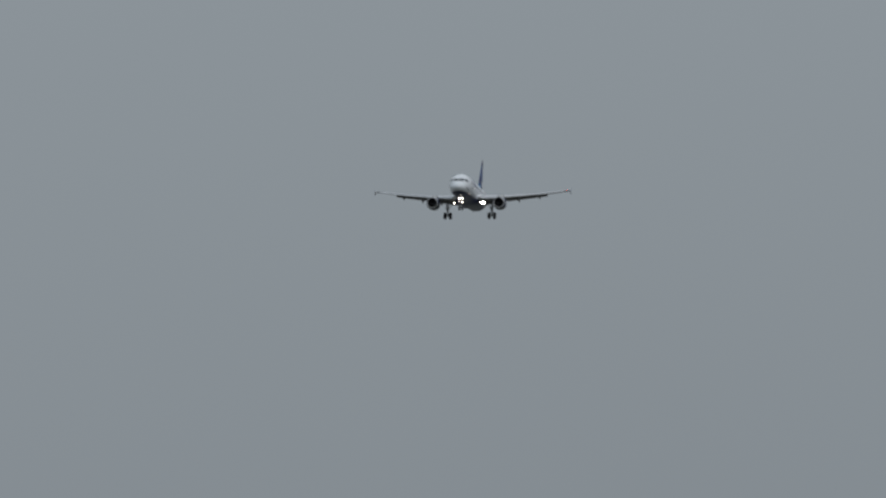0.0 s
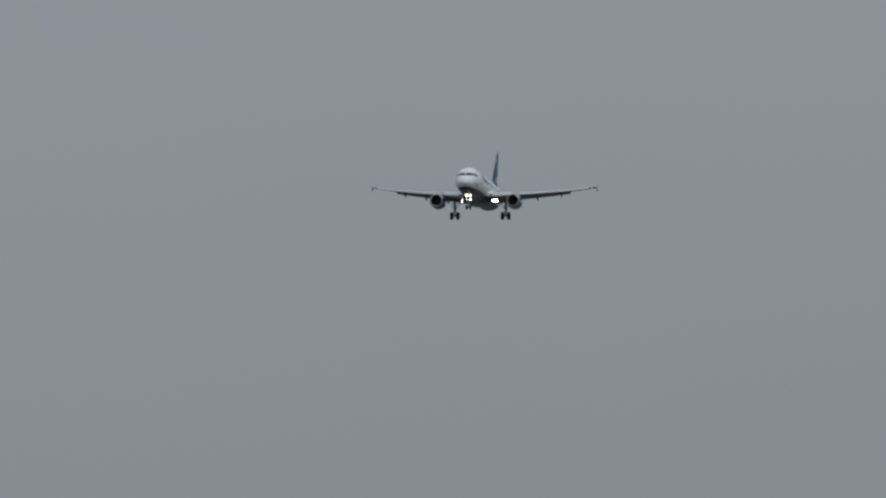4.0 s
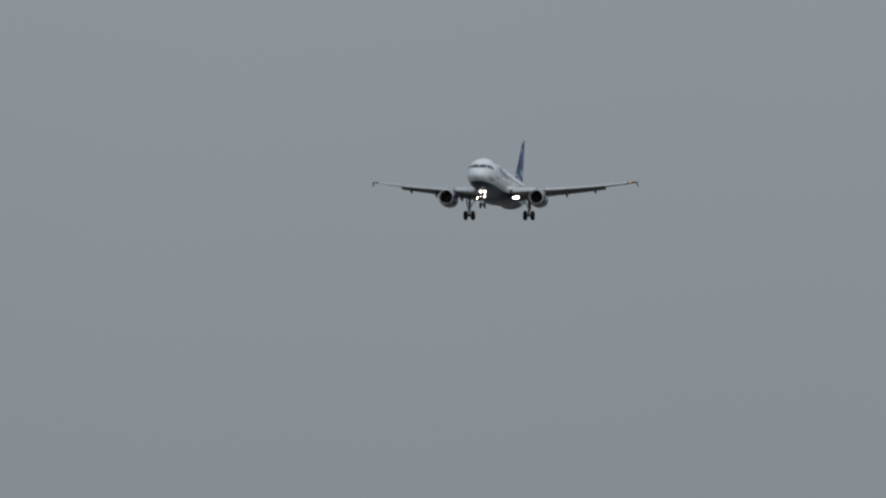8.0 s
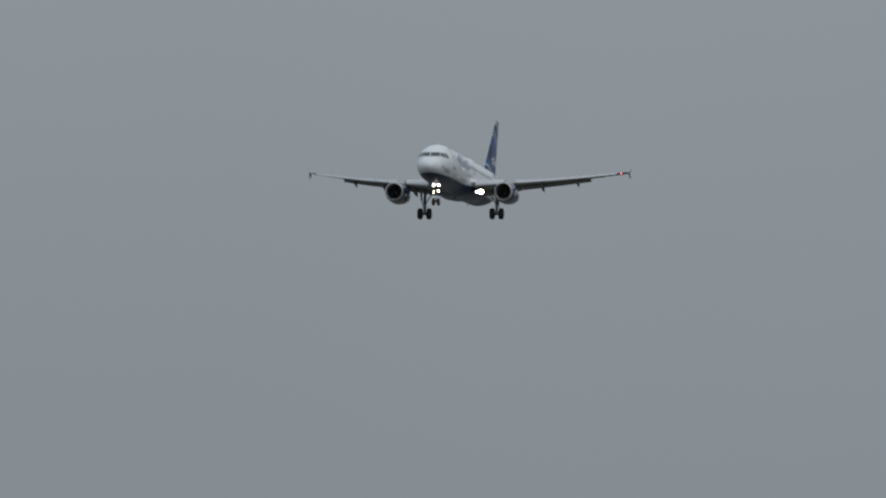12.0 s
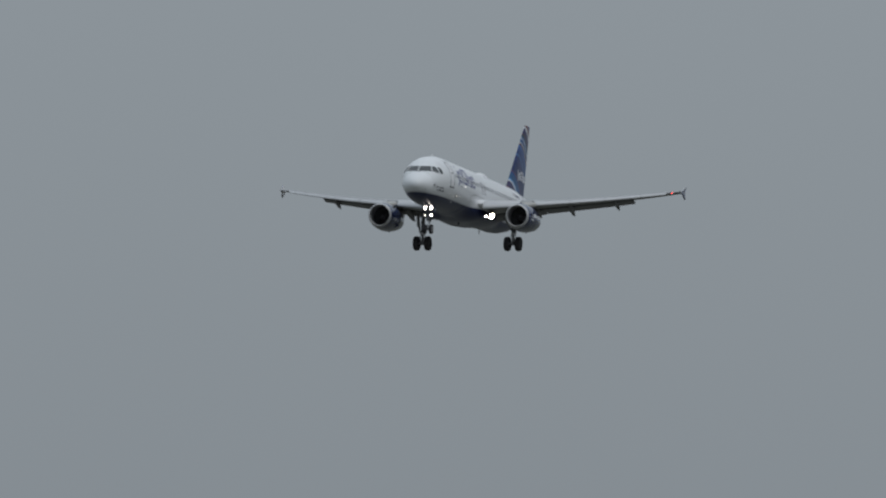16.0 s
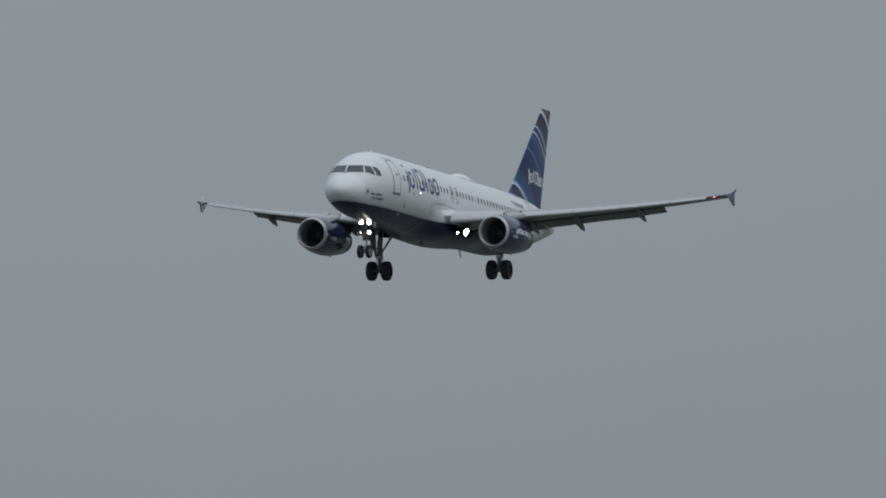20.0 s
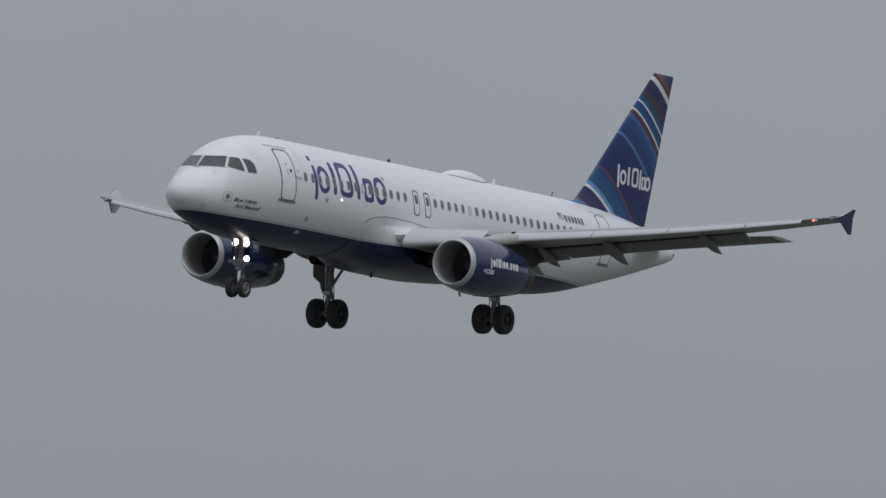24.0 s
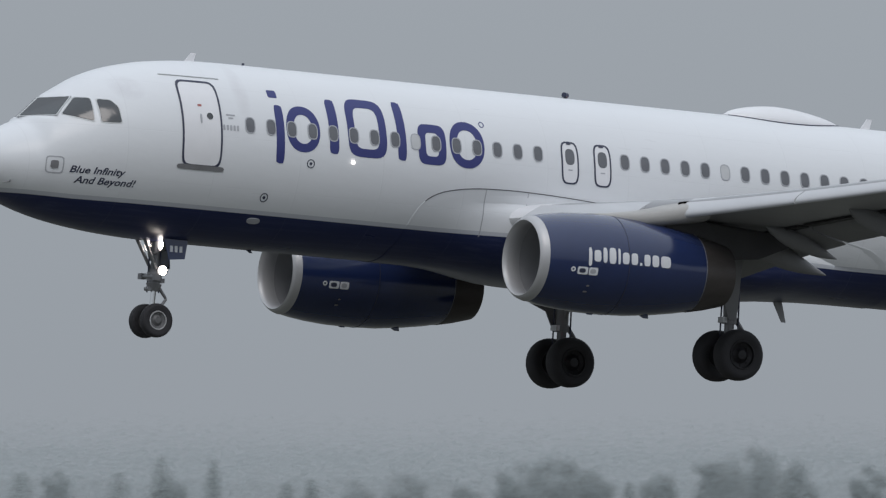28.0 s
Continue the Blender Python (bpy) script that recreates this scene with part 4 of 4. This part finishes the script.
        # pylon: a grey fore part over the cowl, a sooty after part under the wing
        def pylon(rows):
            return loft([[(x, y0 + hw, zb), (x, y0 + hw, zt - 0.06), (x, y0 + hw * 0.6, zt), (x, y0 - hw * 0.6, zt), (x, y0 - hw, zt - 0.06), (x, y0 - hw, zb)] for x, zt, zb, hw in rows])

        rows = ((12.3, -1.20, -1.35, 0.05), (12.8, -1.12, -1.4, 0.14), (13.4, -1.05, -1.4, 0.20), (14.3, -0.95, -1.42, 0.22), (14.95, -0.91, -1.60, 0.225), (15.6, -0.95, -1.72, 0.225), (16.4, -1.02, -1.80, 0.20), (17.2, -1.08, -1.72, 0.15), (18.1, -1.14, -1.36, 0.03))
        py = part("engine_pylon", pylon(rows), M_PYLON_SHADE, plane, "sooty dark engine pylon")
        part("pylon_cap", pylon([(x, zt + 0.012, zt - 0.07, hw + 0.012) for x, zt, zb, hw in rows[:5]]), M_SOILED, py, "soiled light grey cap")

        # a solid black plate draws the shade in the gap beside the slat
        part("slat_gap_shade", slab([(14.62, s * 6.03, -1.00), (15.25, s * 6.03, -0.84), (15.25, s * 6.03, -0.56), (14.95, s * 6.03, -0.62)], (0, 0.07, 0)), M_BLACK, py, "black plate standing in for the gap's shade at the slat's end")
        nose = ((12.5, -1.07, -1.30, 0.10), (13.2, -1.00, -1.32, 0.25), (13.9, -0.90, -1.28, 0.38), (14.5, -0.77, -1.20, 0.52), (15.0, -0.63, -1.12, 0.63), (15.6, -0.58, -1.02, 0.63))
        part("pylon_fairing", loft([[(x, y0 + hw * math.copysign(abs(math.cos(a)) ** 0.7, math.cos(a)), (zt + zb) / 2 + (zt - zb) / 2 * math.copysign(abs(math.sin(a)) ** 0.7, math.sin(a))) for a in [2 * math.pi * k / 24 for k in range(24)]] for x, zt, zb, hw in nose]), M_SOILED, py, "soiled fairing at the wing's nose")

        # wing-root landing lamps
        if s < 0:
            lamp("landing_lamp", (15.5, s * 2.58, -1.82), 0.25, plane, M_LANDING, (-1, -0.17, -0.03), "lit landing lamp below the wing root", 5.3)
            part("lamp_bracket", tube((15.6, s * 2.58, -1.8), (15.65, s * 2.5, -1.2), 0.06), M_STEEL, plane)
            lamp("turnoff_lamp", (14.7, s * 2.27, -1.90), 0.10, plane, M_LANDING, (-1, -0.17, -0.03), "lit lamp below the wing root", 6.8)
            part("lamp_bracket", tube((14.8, s * 2.26, -1.89), (14.95, s * 2.0, -1.86), 0.05), M_STEEL, plane)
        else:
            lamp("turnoff_lamp", (14.4, 2.12, -1.98), 0.17, plane, M_LANDING, (-1, 0.30, -0.03), "lit lamp below the wing root, turned outwards", 3.2)
            part("lamp_bracket", tube((14.5, 2.08, -2.0), (14.65, 1.9, -1.9), 0.05), M_STEEL, plane)

    # fin with dorsal fillet, rudder gap, stabilisers
    rings = []
    for i in range(13):
        z = 1.55 + (7.75 - 1.55) * i / 12
        le = 29.776 + 0.961 * (z - 1.97)
        if z < 2.2:
            le -= 5.0 * (2.2 - z) ** 2
        te = 35.52 + (z - 1.68) * 0.2357
        c = te - le
        rings.append([(le + x * c, y * c, z) for x, y in naca(0.095, 14, 0.0)])
    tip = [(Vector(p) - Vector((36.15, 0, 0))) for p in rings[-1]]
    rings.append([(36.17 + p.x * 0.94, p.y * 0.3, 7.82) for p in tip])
    fin = part("fin", loft(rings), M_FIN, plane, "navy fin with diagonal coloured stripes")
    for s in (-1, 1):
        def on_fin(u, v, lift, s=s):
            le = 29.776 + 0.961 * (v - 1.97)
            te = 35.52 + (v - 1.68) * 0.2357
            c = te - le
            k = min(1, max(0.001, (u - le) / c))
            y = 5 * 0.095 * (0.2969 * math.sqrt(k) - 0.126 * k - 0.3516 * k * k + 0.2843 * k ** 3 - 0.1015 * k ** 4) * c
            return Vector((u, s * (y + 0.012 * lift), v))
        flip = (lambda x: x - 0.33) if s < 0 else (lambda x: 68.45 - x)
        for x, z, w, h in ((33.06, 3.36, 0.14, 0.96), (33.94, 3.42, 0.16, 0.74), (35.00, 3.38, 0.14, 0.80)):
            part("fin_mark_bar", flat_on(on_fin, bar(flip(x), z, w, h), None, 2), M_LABEL, fin)
        for x, z, rx, rz, pw in ((33.46, 3.33, 0.26, 0.30, 2.2), (34.52, 3.42, 0.30, 0.39, 4.5), (35.33, 3.27, 0.20, 0.27, 4.5), (35.73, 3.28, 0.25, 0.29, 2.2)):
            o = rounded(flip(x), z, rx, rz, pw, 40)
            part("fin_mark_ring", flat_on(on_fin, o, shrink(o, 0.12), 1), M_LABEL, fin)
    for s in (-1, 1):
        rings = []
        for i in range(7):
            k = i / 6
            y = 0.5 + 5.72 * k
            le, te = 31.9 + 3.15 * k, 35.6 + 1.25 * k
            c = te - le
            rings.append([(le + x * c, s * y, 0.62 + 0.105 * y + z * c + (0.5 - x) * c * 0.03) for x, z in naca(0.07, 12, -0.01)])
        part("stabiliser", loft(rings), M_FLAP, plane, "grey tailplane half")
    part("exhaust_cone", revolve([(0.0, 0.15), (0.16, 0.12), (0.16, 0.08), (0.02, 0.07)], (37.73, 0, 0.64), "x", 20), M_NOZZLE, plane)

    # nose gear
    ng = tagged(new("nose_gear"), "extended twin-wheel nose landing gear")
    ng.parent = plane
    gx, gz = 4.93, -3.93
    part("strut", joined(tube((gx + 0.06, 0, -1.95), (gx + 0.03, 0, -3.05), 0.105), tube((gx + 0.03, 0, -3.05), (gx + 0.02, 0, -3.12), 0.14)), M_STEEL, ng)
    part("oleo", tube((gx + 0.03, 0, -3.1), (gx, 0, gz + 0.04), 0.065), M_CHROME, ng)
    part("axle", joined(tube((gx, -0.36, gz), (gx, 0.36, gz), 0.06), tube((gx, 0, gz - 0.09), (gx, 0, gz + 0.12), 0.095)), M_STEEL, ng)
    part("drag_brace", joined(tube((gx - 0.02, 0.12, -2.75), (gx - 0.46, 0.2, -1.95), 0.04), tube((gx - 0.02, -0.12, -2.75), (gx - 0.46, -0.2, -1.95), 0.04)), M_STEEL, ng)
    part("torque_link", joined(tube((gx + 0.1, 0, -3.1), (gx + 0.36, 0, -3.42), 0.045, 0.03), tube((gx + 0.36, 0, -3.42), (gx + 0.06, 0, gz + 0.12), 0.03, 0.045)), M_STEEL, ng)
    part("steering_actuator", joined(tube((gx - 0.10, -0.32, -2.97), (gx - 0.10, 0.32, -2.93), 0.05), box((gx - 0.10, -0.34, -2.97), (0.14, 0.16, 0.13)), box((gx - 0.10, 0.34, -2.93), (0.14, 0.16, 0.13))), M_STEEL, ng, "grey steering cylinder across the leg")
    part("steering_collar", joined(tube((gx + 0.03, 0, -2.84), (gx + 0.03, 0, -3.04), 0.17, 0.17, 20), tube((gx + 0.03, 0, -3.10), (gx + 0.02, 0, -3.26), 0.18, 0.12, 20), box((gx + 0.14, 0, -3.02), (0.20, 0.22, 0.10))), M_STEEL, ng)
    part("towing_lug", joined(tube((gx - 0.12, -0.10, -3.22), (gx - 0.12, 0.10, -3.22), 0.05), tube((gx - 0.12, 0, -3.22), (gx + 0.02, 0, -3.20), 0.045)), M_STEEL, ng)
    part("lamp_bracket", joined(tube((gx - 0.02, -0.24, -2.42), (gx - 0.02, 0.24, -2.42), 0.03), tube((gx - 0.02, -0.20, -2.42), (gx - 0.02, -0.20, -2.30), 0.025), tube((gx - 0.02, 0.20, -2.42), (gx - 0.02, 0.20, -2.30), 0.025)), M_STEEL, ng)
    part("hydraulic_line", joined(tube((gx - 0.09, 0.06, -2.0), (gx - 0.11, 0.05, -3.3), 0.016, n=6), tube((gx + 0.1, -0.08, -2.1), (gx + 0.13, -0.06, -3.3), 0.016, n=6)), M_INK, ng)
    for s in (-1, 1):
        wheel(ng, gx, s * 0.265, gz, 0.385, 0.115, s, M_RIM)
        part("gear_door", slab([(gx - 0.02, s * 0.42, -2.04), (gx + 0.60, s * 0.42, -2.06), (gx + 0.52, s * 0.46, -2.52), (gx + 0.12, s * 0.46, -2.56)], (0, 0.03, 0)), M_NAVY, ng, "navy gear door")
        for k in range(3):
            part("door_number_bar", slab([(gx + 0.14 + 0.12 * k, s * 0.468, -2.38), (gx + 0.21 + 0.12 * k, s * 0.468, -2.38), (gx + 0.21 + 0.12 * k, s * 0.458, -2.24), (gx + 0.14 + 0.12 * k, s * 0.458, -2.24)], (0, 0.01, 0)), M_LABEL, ng)
    part("aft_door", slab([(gx + 0.22, -0.22, -2.1), (gx + 0.22, 0.22, -2.1), (gx + 0.30, 0.2, -2.75), (gx + 0.30, -0.2, -2.75)], (0.03, 0, 0)), M_NAVY, ng)
    for s in (-1, 1):
        lamp("takeoff_lamp", (gx + 0.08, s * 0.23 + 0.04, -2.22), 0.13, ng, M_LAMP, (-1, -0.10, -0.02), hood=0.5 if s < 0 else 1.0)
        part("lamp_arm", tube((gx + 0.06, 0, -2.3), (gx + 0.14, s * 0.24 + 0.04, -2.21), 0.03, n=8), M_STEEL, ng)
        lamp("turnoff_lamp", (gx + 0.13, s * 0.23 + 0.03, -2.80), 0.105 if s < 0 else 0.085, ng, M_LAMP, (-1, s * 0.9, 0.0), "lit lamp turned outwards", 0.3 if s < 0 else 1.0)
        part("lamp_arm", tube((gx + 0.05, 0, -2.84), (gx + 0.18, s * 0.22 + 0.03, -2.80), 0.035, n=8), M_STEEL, ng)
    part("gear_bay_lamp", tube((gx - 0.1, -0.1, -2.02), (gx - 0.14, -0.1, -2.02), 0.035), M_SMALL, ng)

    # main gear
    for s in (-1, 1):
        mg = tagged(new("main_gear"), "extended twin-wheel main landing gear")
        mg.parent = plane
        mx, my, mz = 17.74, s * 3.79, -3.80
        part("strut", joined(tube((mx - 0.05, my - s * 0.05, -1.25), (mx, my, -2.95), 0.15), tube((mx, my, -2.95), (mx, my, -3.08), 0.19), tube((mx - 0.3, my - s * 0.05, -1.6), (mx, my, -2.1), 0.08)), M_STEEL, mg)
        part("oleo", tube((mx, my, -3.05), (mx, my, mz), 0.115), M_STEEL, mg)
        part("axle", joined(tube((mx, my - 0.62, mz), (mx, my + 0.62, mz), 0.085), tube((mx, my, mz - 0.14), (mx, my, mz + 0.16), 0.15)), M_STEEL, mg)
        part("side_brace", joined(tube((mx, my - s * 0.1, -2.75), (mx, my - s * 0.85, -1.6), 0.06), tube((mx, my - s * 0.65, -1.9), (mx, my - s * 0.35, -1.5), 0.04)), M_STEEL, mg)
        part("torque_link", joined(tube((mx + 0.13, my, -2.95), (mx + 0.45, my, -3.32), 0.06, 0.04), tube((mx + 0.45, my, -3.32), (mx + 0.10, my, mz + 0.1), 0.04, 0.06)), M_STEEL, mg)
        part("brake_line", joined(tube((mx - 0.17, my + 0.08, -2.0), (mx - 0.16, my + 0.12, -3.3), 0.02, n=6), tube((mx - 0.16, my + 0.12, -3.3), (mx - 0.05, my + 0.3, mz + 0.1), 0.02, n=6), tube((mx + 0.17, my - 0.08, -2.3), (mx + 0.12, my - 0.2, -3.4), 0.02, n=6)), M_INK, mg)
        door = [(-0.80, 0.34, -1.30), (0.06, 0.34, -1.30), (0.06, 0.24, -2.60), (0.04, 0.21, -3.0), (-0.15, 0.21, -3.0), (-0.32, 0.24, -2.62), (-0.62, 0.26, -2.50), (-0.80, 0.27, -2.42)]
        part("gear_door", slab([(mx + a, my + s * b, c) for a, b, c in door], (0, 0.04, 0)), M_FLAP, mg, "grey gear leg door")
        part("leg_clamp", box((mx - 0.18, my, -3.0), (0.1, 0.26, 0.13)), M_LABEL, mg)
        for k in (-1, 1):
            wheel(mg, mx, my + k * 0.465, mz, 0.585, 0.225, k, M_HUB)
    return plane, heads


# ---------------------------------------------------------------- ground and trees


def build_ground():
    n = 60
    verts, faces = [], []
    for i in range(n + 1):
        for j in range(n + 1):
            x, y = -4500 + 9000 * i / n, -4500 + 9000 * j / n
            verts.append((x, y, 0.0))
    for i in range(n):
        for j in range(n):
            a = i * (n + 1) + j
            faces.append((a, a + n + 1, a + n + 2, a + 1))
    g = part("ground", (verts, faces), M_GRASS)
    return tagged(g, "flat mown airfield grass under an overcast sky", "ground", kind="structure")


def slivers(centres, rng, long, wide, droop=0.0):
    """Many thin single-triangle twigs or needle sprays about the given points."""
    n = len(centres)
    d = rng.normal(size=(n, 3))
    d[:, 2] = np.abs(d[:, 2]) * (1 - 2 * droop)
    d *= (rng.uniform(*long, n) / np.linalg.norm(d, axis=1))[:, None]
    u = np.cross(d, rng.normal(size=(n, 3)))
    u *= (rng.uniform(*wide, n) / np.linalg.norm(u, axis=1))[:, None]
    verts = np.stack([centres - u, centres + u, centres + d], 1).reshape(-1, 3)
    return [tuple(v) for v in verts.tolist()], [(3 * k, 3 * k + 1, 3 * k + 2) for k in range(n)]


def bare_tree(rng, height, spread):
    """Trunk with limbs, and a crown of thin twigs."""
    limbs = [tube((0, 0, -0.3), (0, 0, height * 0.35), height * 0.022, height * 0.016, 8)]
    tips = []
    for k in range(13):
        a = rng.uniform(0, 2 * math.pi)
        z0 = height * rng.uniform(0.18, 0.45)
        out = spread * rng.uniform(0.30, 0.75)
        end = Vector((math.cos(a) * out, math.sin(a) * out, height * rng.uniform(0.50, 0.90)))
        root = Vector((0, 0, z0))
        limbs.append(tube(root, end, height * 0.009, height * 0.002, 6))
        tips.append(end)
        for _ in range(2):
            e2 = end.lerp(root, rng.uniform(0.1, 0.5)) + Vector((rng.uniform(-1, 1), rng.uniform(-1, 1), rng.uniform(0.2, 1))) * spread * 0.3
            limbs.append(tube(end.lerp(root, 0.5), e2, height * 0.004, height * 0.001, 5))
            tips.append(e2)
    limbs.append(tube((0, 0, height * 0.3), (0, 0, height * 0.95), height * 0.014, height * 0.002, 6))
    tips.append(Vector((0, 0, height * 0.9)))
    c = np.repeat(np.array([tuple(t) for t in tips]), 820, 0)
    r = spread * 0.37 * rng.random(len(c)) ** 0.5
    d = rng.normal(size=(len(c), 3)) * (1, 1, 0.8)
    c = c + d / np.linalg.norm(d, axis=1)[:, None] * r[:, None]
    c = c[(c[:, 2] > height * 0.12) & (c[:, 2] < height)]
    return joined(*limbs), slivers(c, rng, (0.20, 0.50), (0.007, 0.017))


def conifer(rng, height, spread):
    trunk = tube((0, 0, -0.3), (0, 0, height * 0.97), height * 0.012, height * 0.001, 8)
    n = 16000
    k = 1 - rng.random(n) ** 0.645
    lobes = rng.uniform(0.72, 1.1, 64)
    a = rng.uniform(0, 2 * np.pi, n)
    reach = spread * (1 - k) ** 0.45 * lobes[((k * 16).astype(int) * 4 + (a / 1.571).astype(int)) % 64] + 0.10
    r = reach * rng.random(n) ** 0.6
    z = height * (0.06 + 0.93 * k) - 0.18 * r
    c = np.stack([r * np.cos(a), r * np.sin(a), z], 1)
    return trunk, slivers(c, rng, (0.18, 0.45), (0.006, 0.015), 0.3)


def place(heading, dist):
    a = radians(heading)
    return dist * math.cos(a), dist * math.sin(a)


def build_trees():
    rng = np.random.default_rng(7)
    rows = [
        # heading, distance, top above eye level in thousandths, half width in thousandths, kind
        (62.63, 1350, 7.0, 2.4, "conifer"), (62.45, 1600, 7.4, 1.7, "bare"), (62.16, 1350, 7.0, 2.4, "conifer"), (61.96, 1350, 8.3, 2.0, "conifer"),
        (61.92, 1420, 6.8, 2.2, "bare"), (61.71, 1350, 8.0, 1.4, "conifer"), (61.36, 1400, 6.1, 1.6, "conifer"), (61.24, 1400, 6.5, 1.5, "conifer"),
        (61.03, 1600, 6.5, 2.2, "bare"), (60.78, 1700, 7.0, 2.4, "bare"), (60.52, 1650, 5.9, 1.9, "bare"), (60.24, 1400, 8.1, 2.2, "bare"),
        (60.08, 1420, 8.5, 2.6, "bare"), (59.90, 1450, 7.6, 2.1, "bare"), (59.72, 1350, 6.2, 1.0, "conifer"), (59.58, 1400, 7.2, 1.9, "bare"),
        (59.30, 1350, 8.3, 2.2, "bare"), (59.12, 1320, 9.4, 3.0, "bare"), (58.92, 1350, 8.4, 2.4, "bare"), (58.58, 1400, 8.0, 1.8, "bare"),
        (58.42, 1500, 7.0, 1.8, "bare"), (58.16, 1600, 6.4, 1.7, "bare"), (58.0, 1350, 6.4, 1.4, "conifer"), (57.72, 1350, 7.0, 2.2, "bare"),
        (57.55, 1400, 6.4, 1.5, "bare"), (57.17, 1350, 6.5, 1.0, "conifer"), (56.66, 1400, 6.4, 1.8, "bare"), (56.46, 1400, 7.3, 1.7, "bare"),
        (56.24, 1380, 6.2, 2.0, "bare"), (55.9, 1400, 6.9, 1.9, "conifer"), (55.6, 1400, 7.2, 2.3, "bare"), (55.2, 1400, 6.8, 2.1, "bare"), (62.95, 1380, 7.4, 2.0, "bare"), (63.2, 1380, 7.7, 1.4, "conifer"),
    ]
    for heading, dist, top, half, kind in rows:
        h, s = dist * top / 1000 + 1.7, dist * half / 1000
        x, y = place(heading, dist)
        stem, crown = conifer(rng, h, s) if kind == "conifer" else bare_tree(rng, h, s)
        if kind == "conifer":
            t = tagged(new("conifer"), "grey-green narrow evergreen tree with a rounded tip at the airfield's edge", "tree", "trees beyond the airfield")
        else:
            t = tagged(new("bare_tree"), "leafless winter tree with a rounded twiggy crown, paled to grey by painted haze", "tree", "trees beyond the airfield")
        t.location = (x, y, 0)
        # bare trunks share the twigs' haze-paled colour
        part("trunk", stem, M_BARK if kind == "conifer" else M_HAZED_TWIG, t)
        c = part("crown", crown, M_NEEDLE if kind == "conifer" else M_HAZED_TWIG, t)
    # the wood behind, never told apart, its haze in the twig colour
    n = 480000
    a, d = rng.uniform(54.5, 64.0, n), rng.uniform(1500, 1750, n)
    steps = np.linspace(54.5, 64.0, 1200)
    tops = np.array([6.1 + 0.9 * noise.noise((q * 2.2, 0, 3)) + 0.8 * noise.noise((q * 7, 1, 5)) + 0.35 * noise.noise((q * 23, 2, 5)) for q in steps])
    h = np.interp(a, steps, tops) * d / 1000 + 1.7
    c = np.stack([d * np.cos(np.radians(a)), d * np.sin(np.radians(a)), h * rng.random(n) ** 1.8], 1)
    tagged(part("far_woods", slivers(c, rng, (0.45, 1.20), (0.004, 0.010)), M_HAZED_TWIG), "low leafless winter woods along the horizon, paled by painted haze", "woods", kind="stuff")


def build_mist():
    """Opaque level flakes added as low mist to haze the woods, thinning out upwards."""
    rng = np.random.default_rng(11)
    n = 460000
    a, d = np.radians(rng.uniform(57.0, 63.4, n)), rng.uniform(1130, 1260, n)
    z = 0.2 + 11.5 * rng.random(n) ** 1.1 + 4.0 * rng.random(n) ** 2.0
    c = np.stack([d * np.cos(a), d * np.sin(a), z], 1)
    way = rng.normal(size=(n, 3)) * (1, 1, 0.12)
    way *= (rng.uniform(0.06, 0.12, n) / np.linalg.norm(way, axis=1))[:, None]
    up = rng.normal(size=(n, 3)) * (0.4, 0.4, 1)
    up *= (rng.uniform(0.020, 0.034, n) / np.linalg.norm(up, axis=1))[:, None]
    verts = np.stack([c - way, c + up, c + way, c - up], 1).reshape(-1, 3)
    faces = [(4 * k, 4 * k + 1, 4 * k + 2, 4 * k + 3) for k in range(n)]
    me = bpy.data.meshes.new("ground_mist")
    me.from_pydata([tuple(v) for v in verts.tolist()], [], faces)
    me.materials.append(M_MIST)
    tagged(new("ground_mist", me), "pale opaque flakes added as mist to haze the woods", "mist", kind="stuff")


AIRLINER, BEACONS = build_airliner()
build_ground()
build_trees()
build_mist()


def motions():
    walk(AIRLINER, [(t, pose(x, y, z, bank, pitch, yaw)) for t, x, y, z, bank, pitch, yaw in FLIGHT])
    # both beacon heads flick once round every 1.345 s, facing the airfield's edge at 25 s, and rest turned away from it
    for head, foot in BEACONS:
        rows = [(0.0, pose(foot.x, foot.y, foot.z, 0, 0, 215))]
        for k in range(-18, 3):
            mid = 25.0 + 1.345 * k
            for step in range(-3, 4):
                t = mid + 0.05 * step
                if 0.0 < t < 28.0:
                    rows.append((t, pose(foot.x, foot.y, foot.z, 0, 0, 35 + 60 * step)))
        rows.append((28.0, pose(foot.x, foot.y, foot.z, 0, 0, 215)))
        walk(head, rows)


motions()
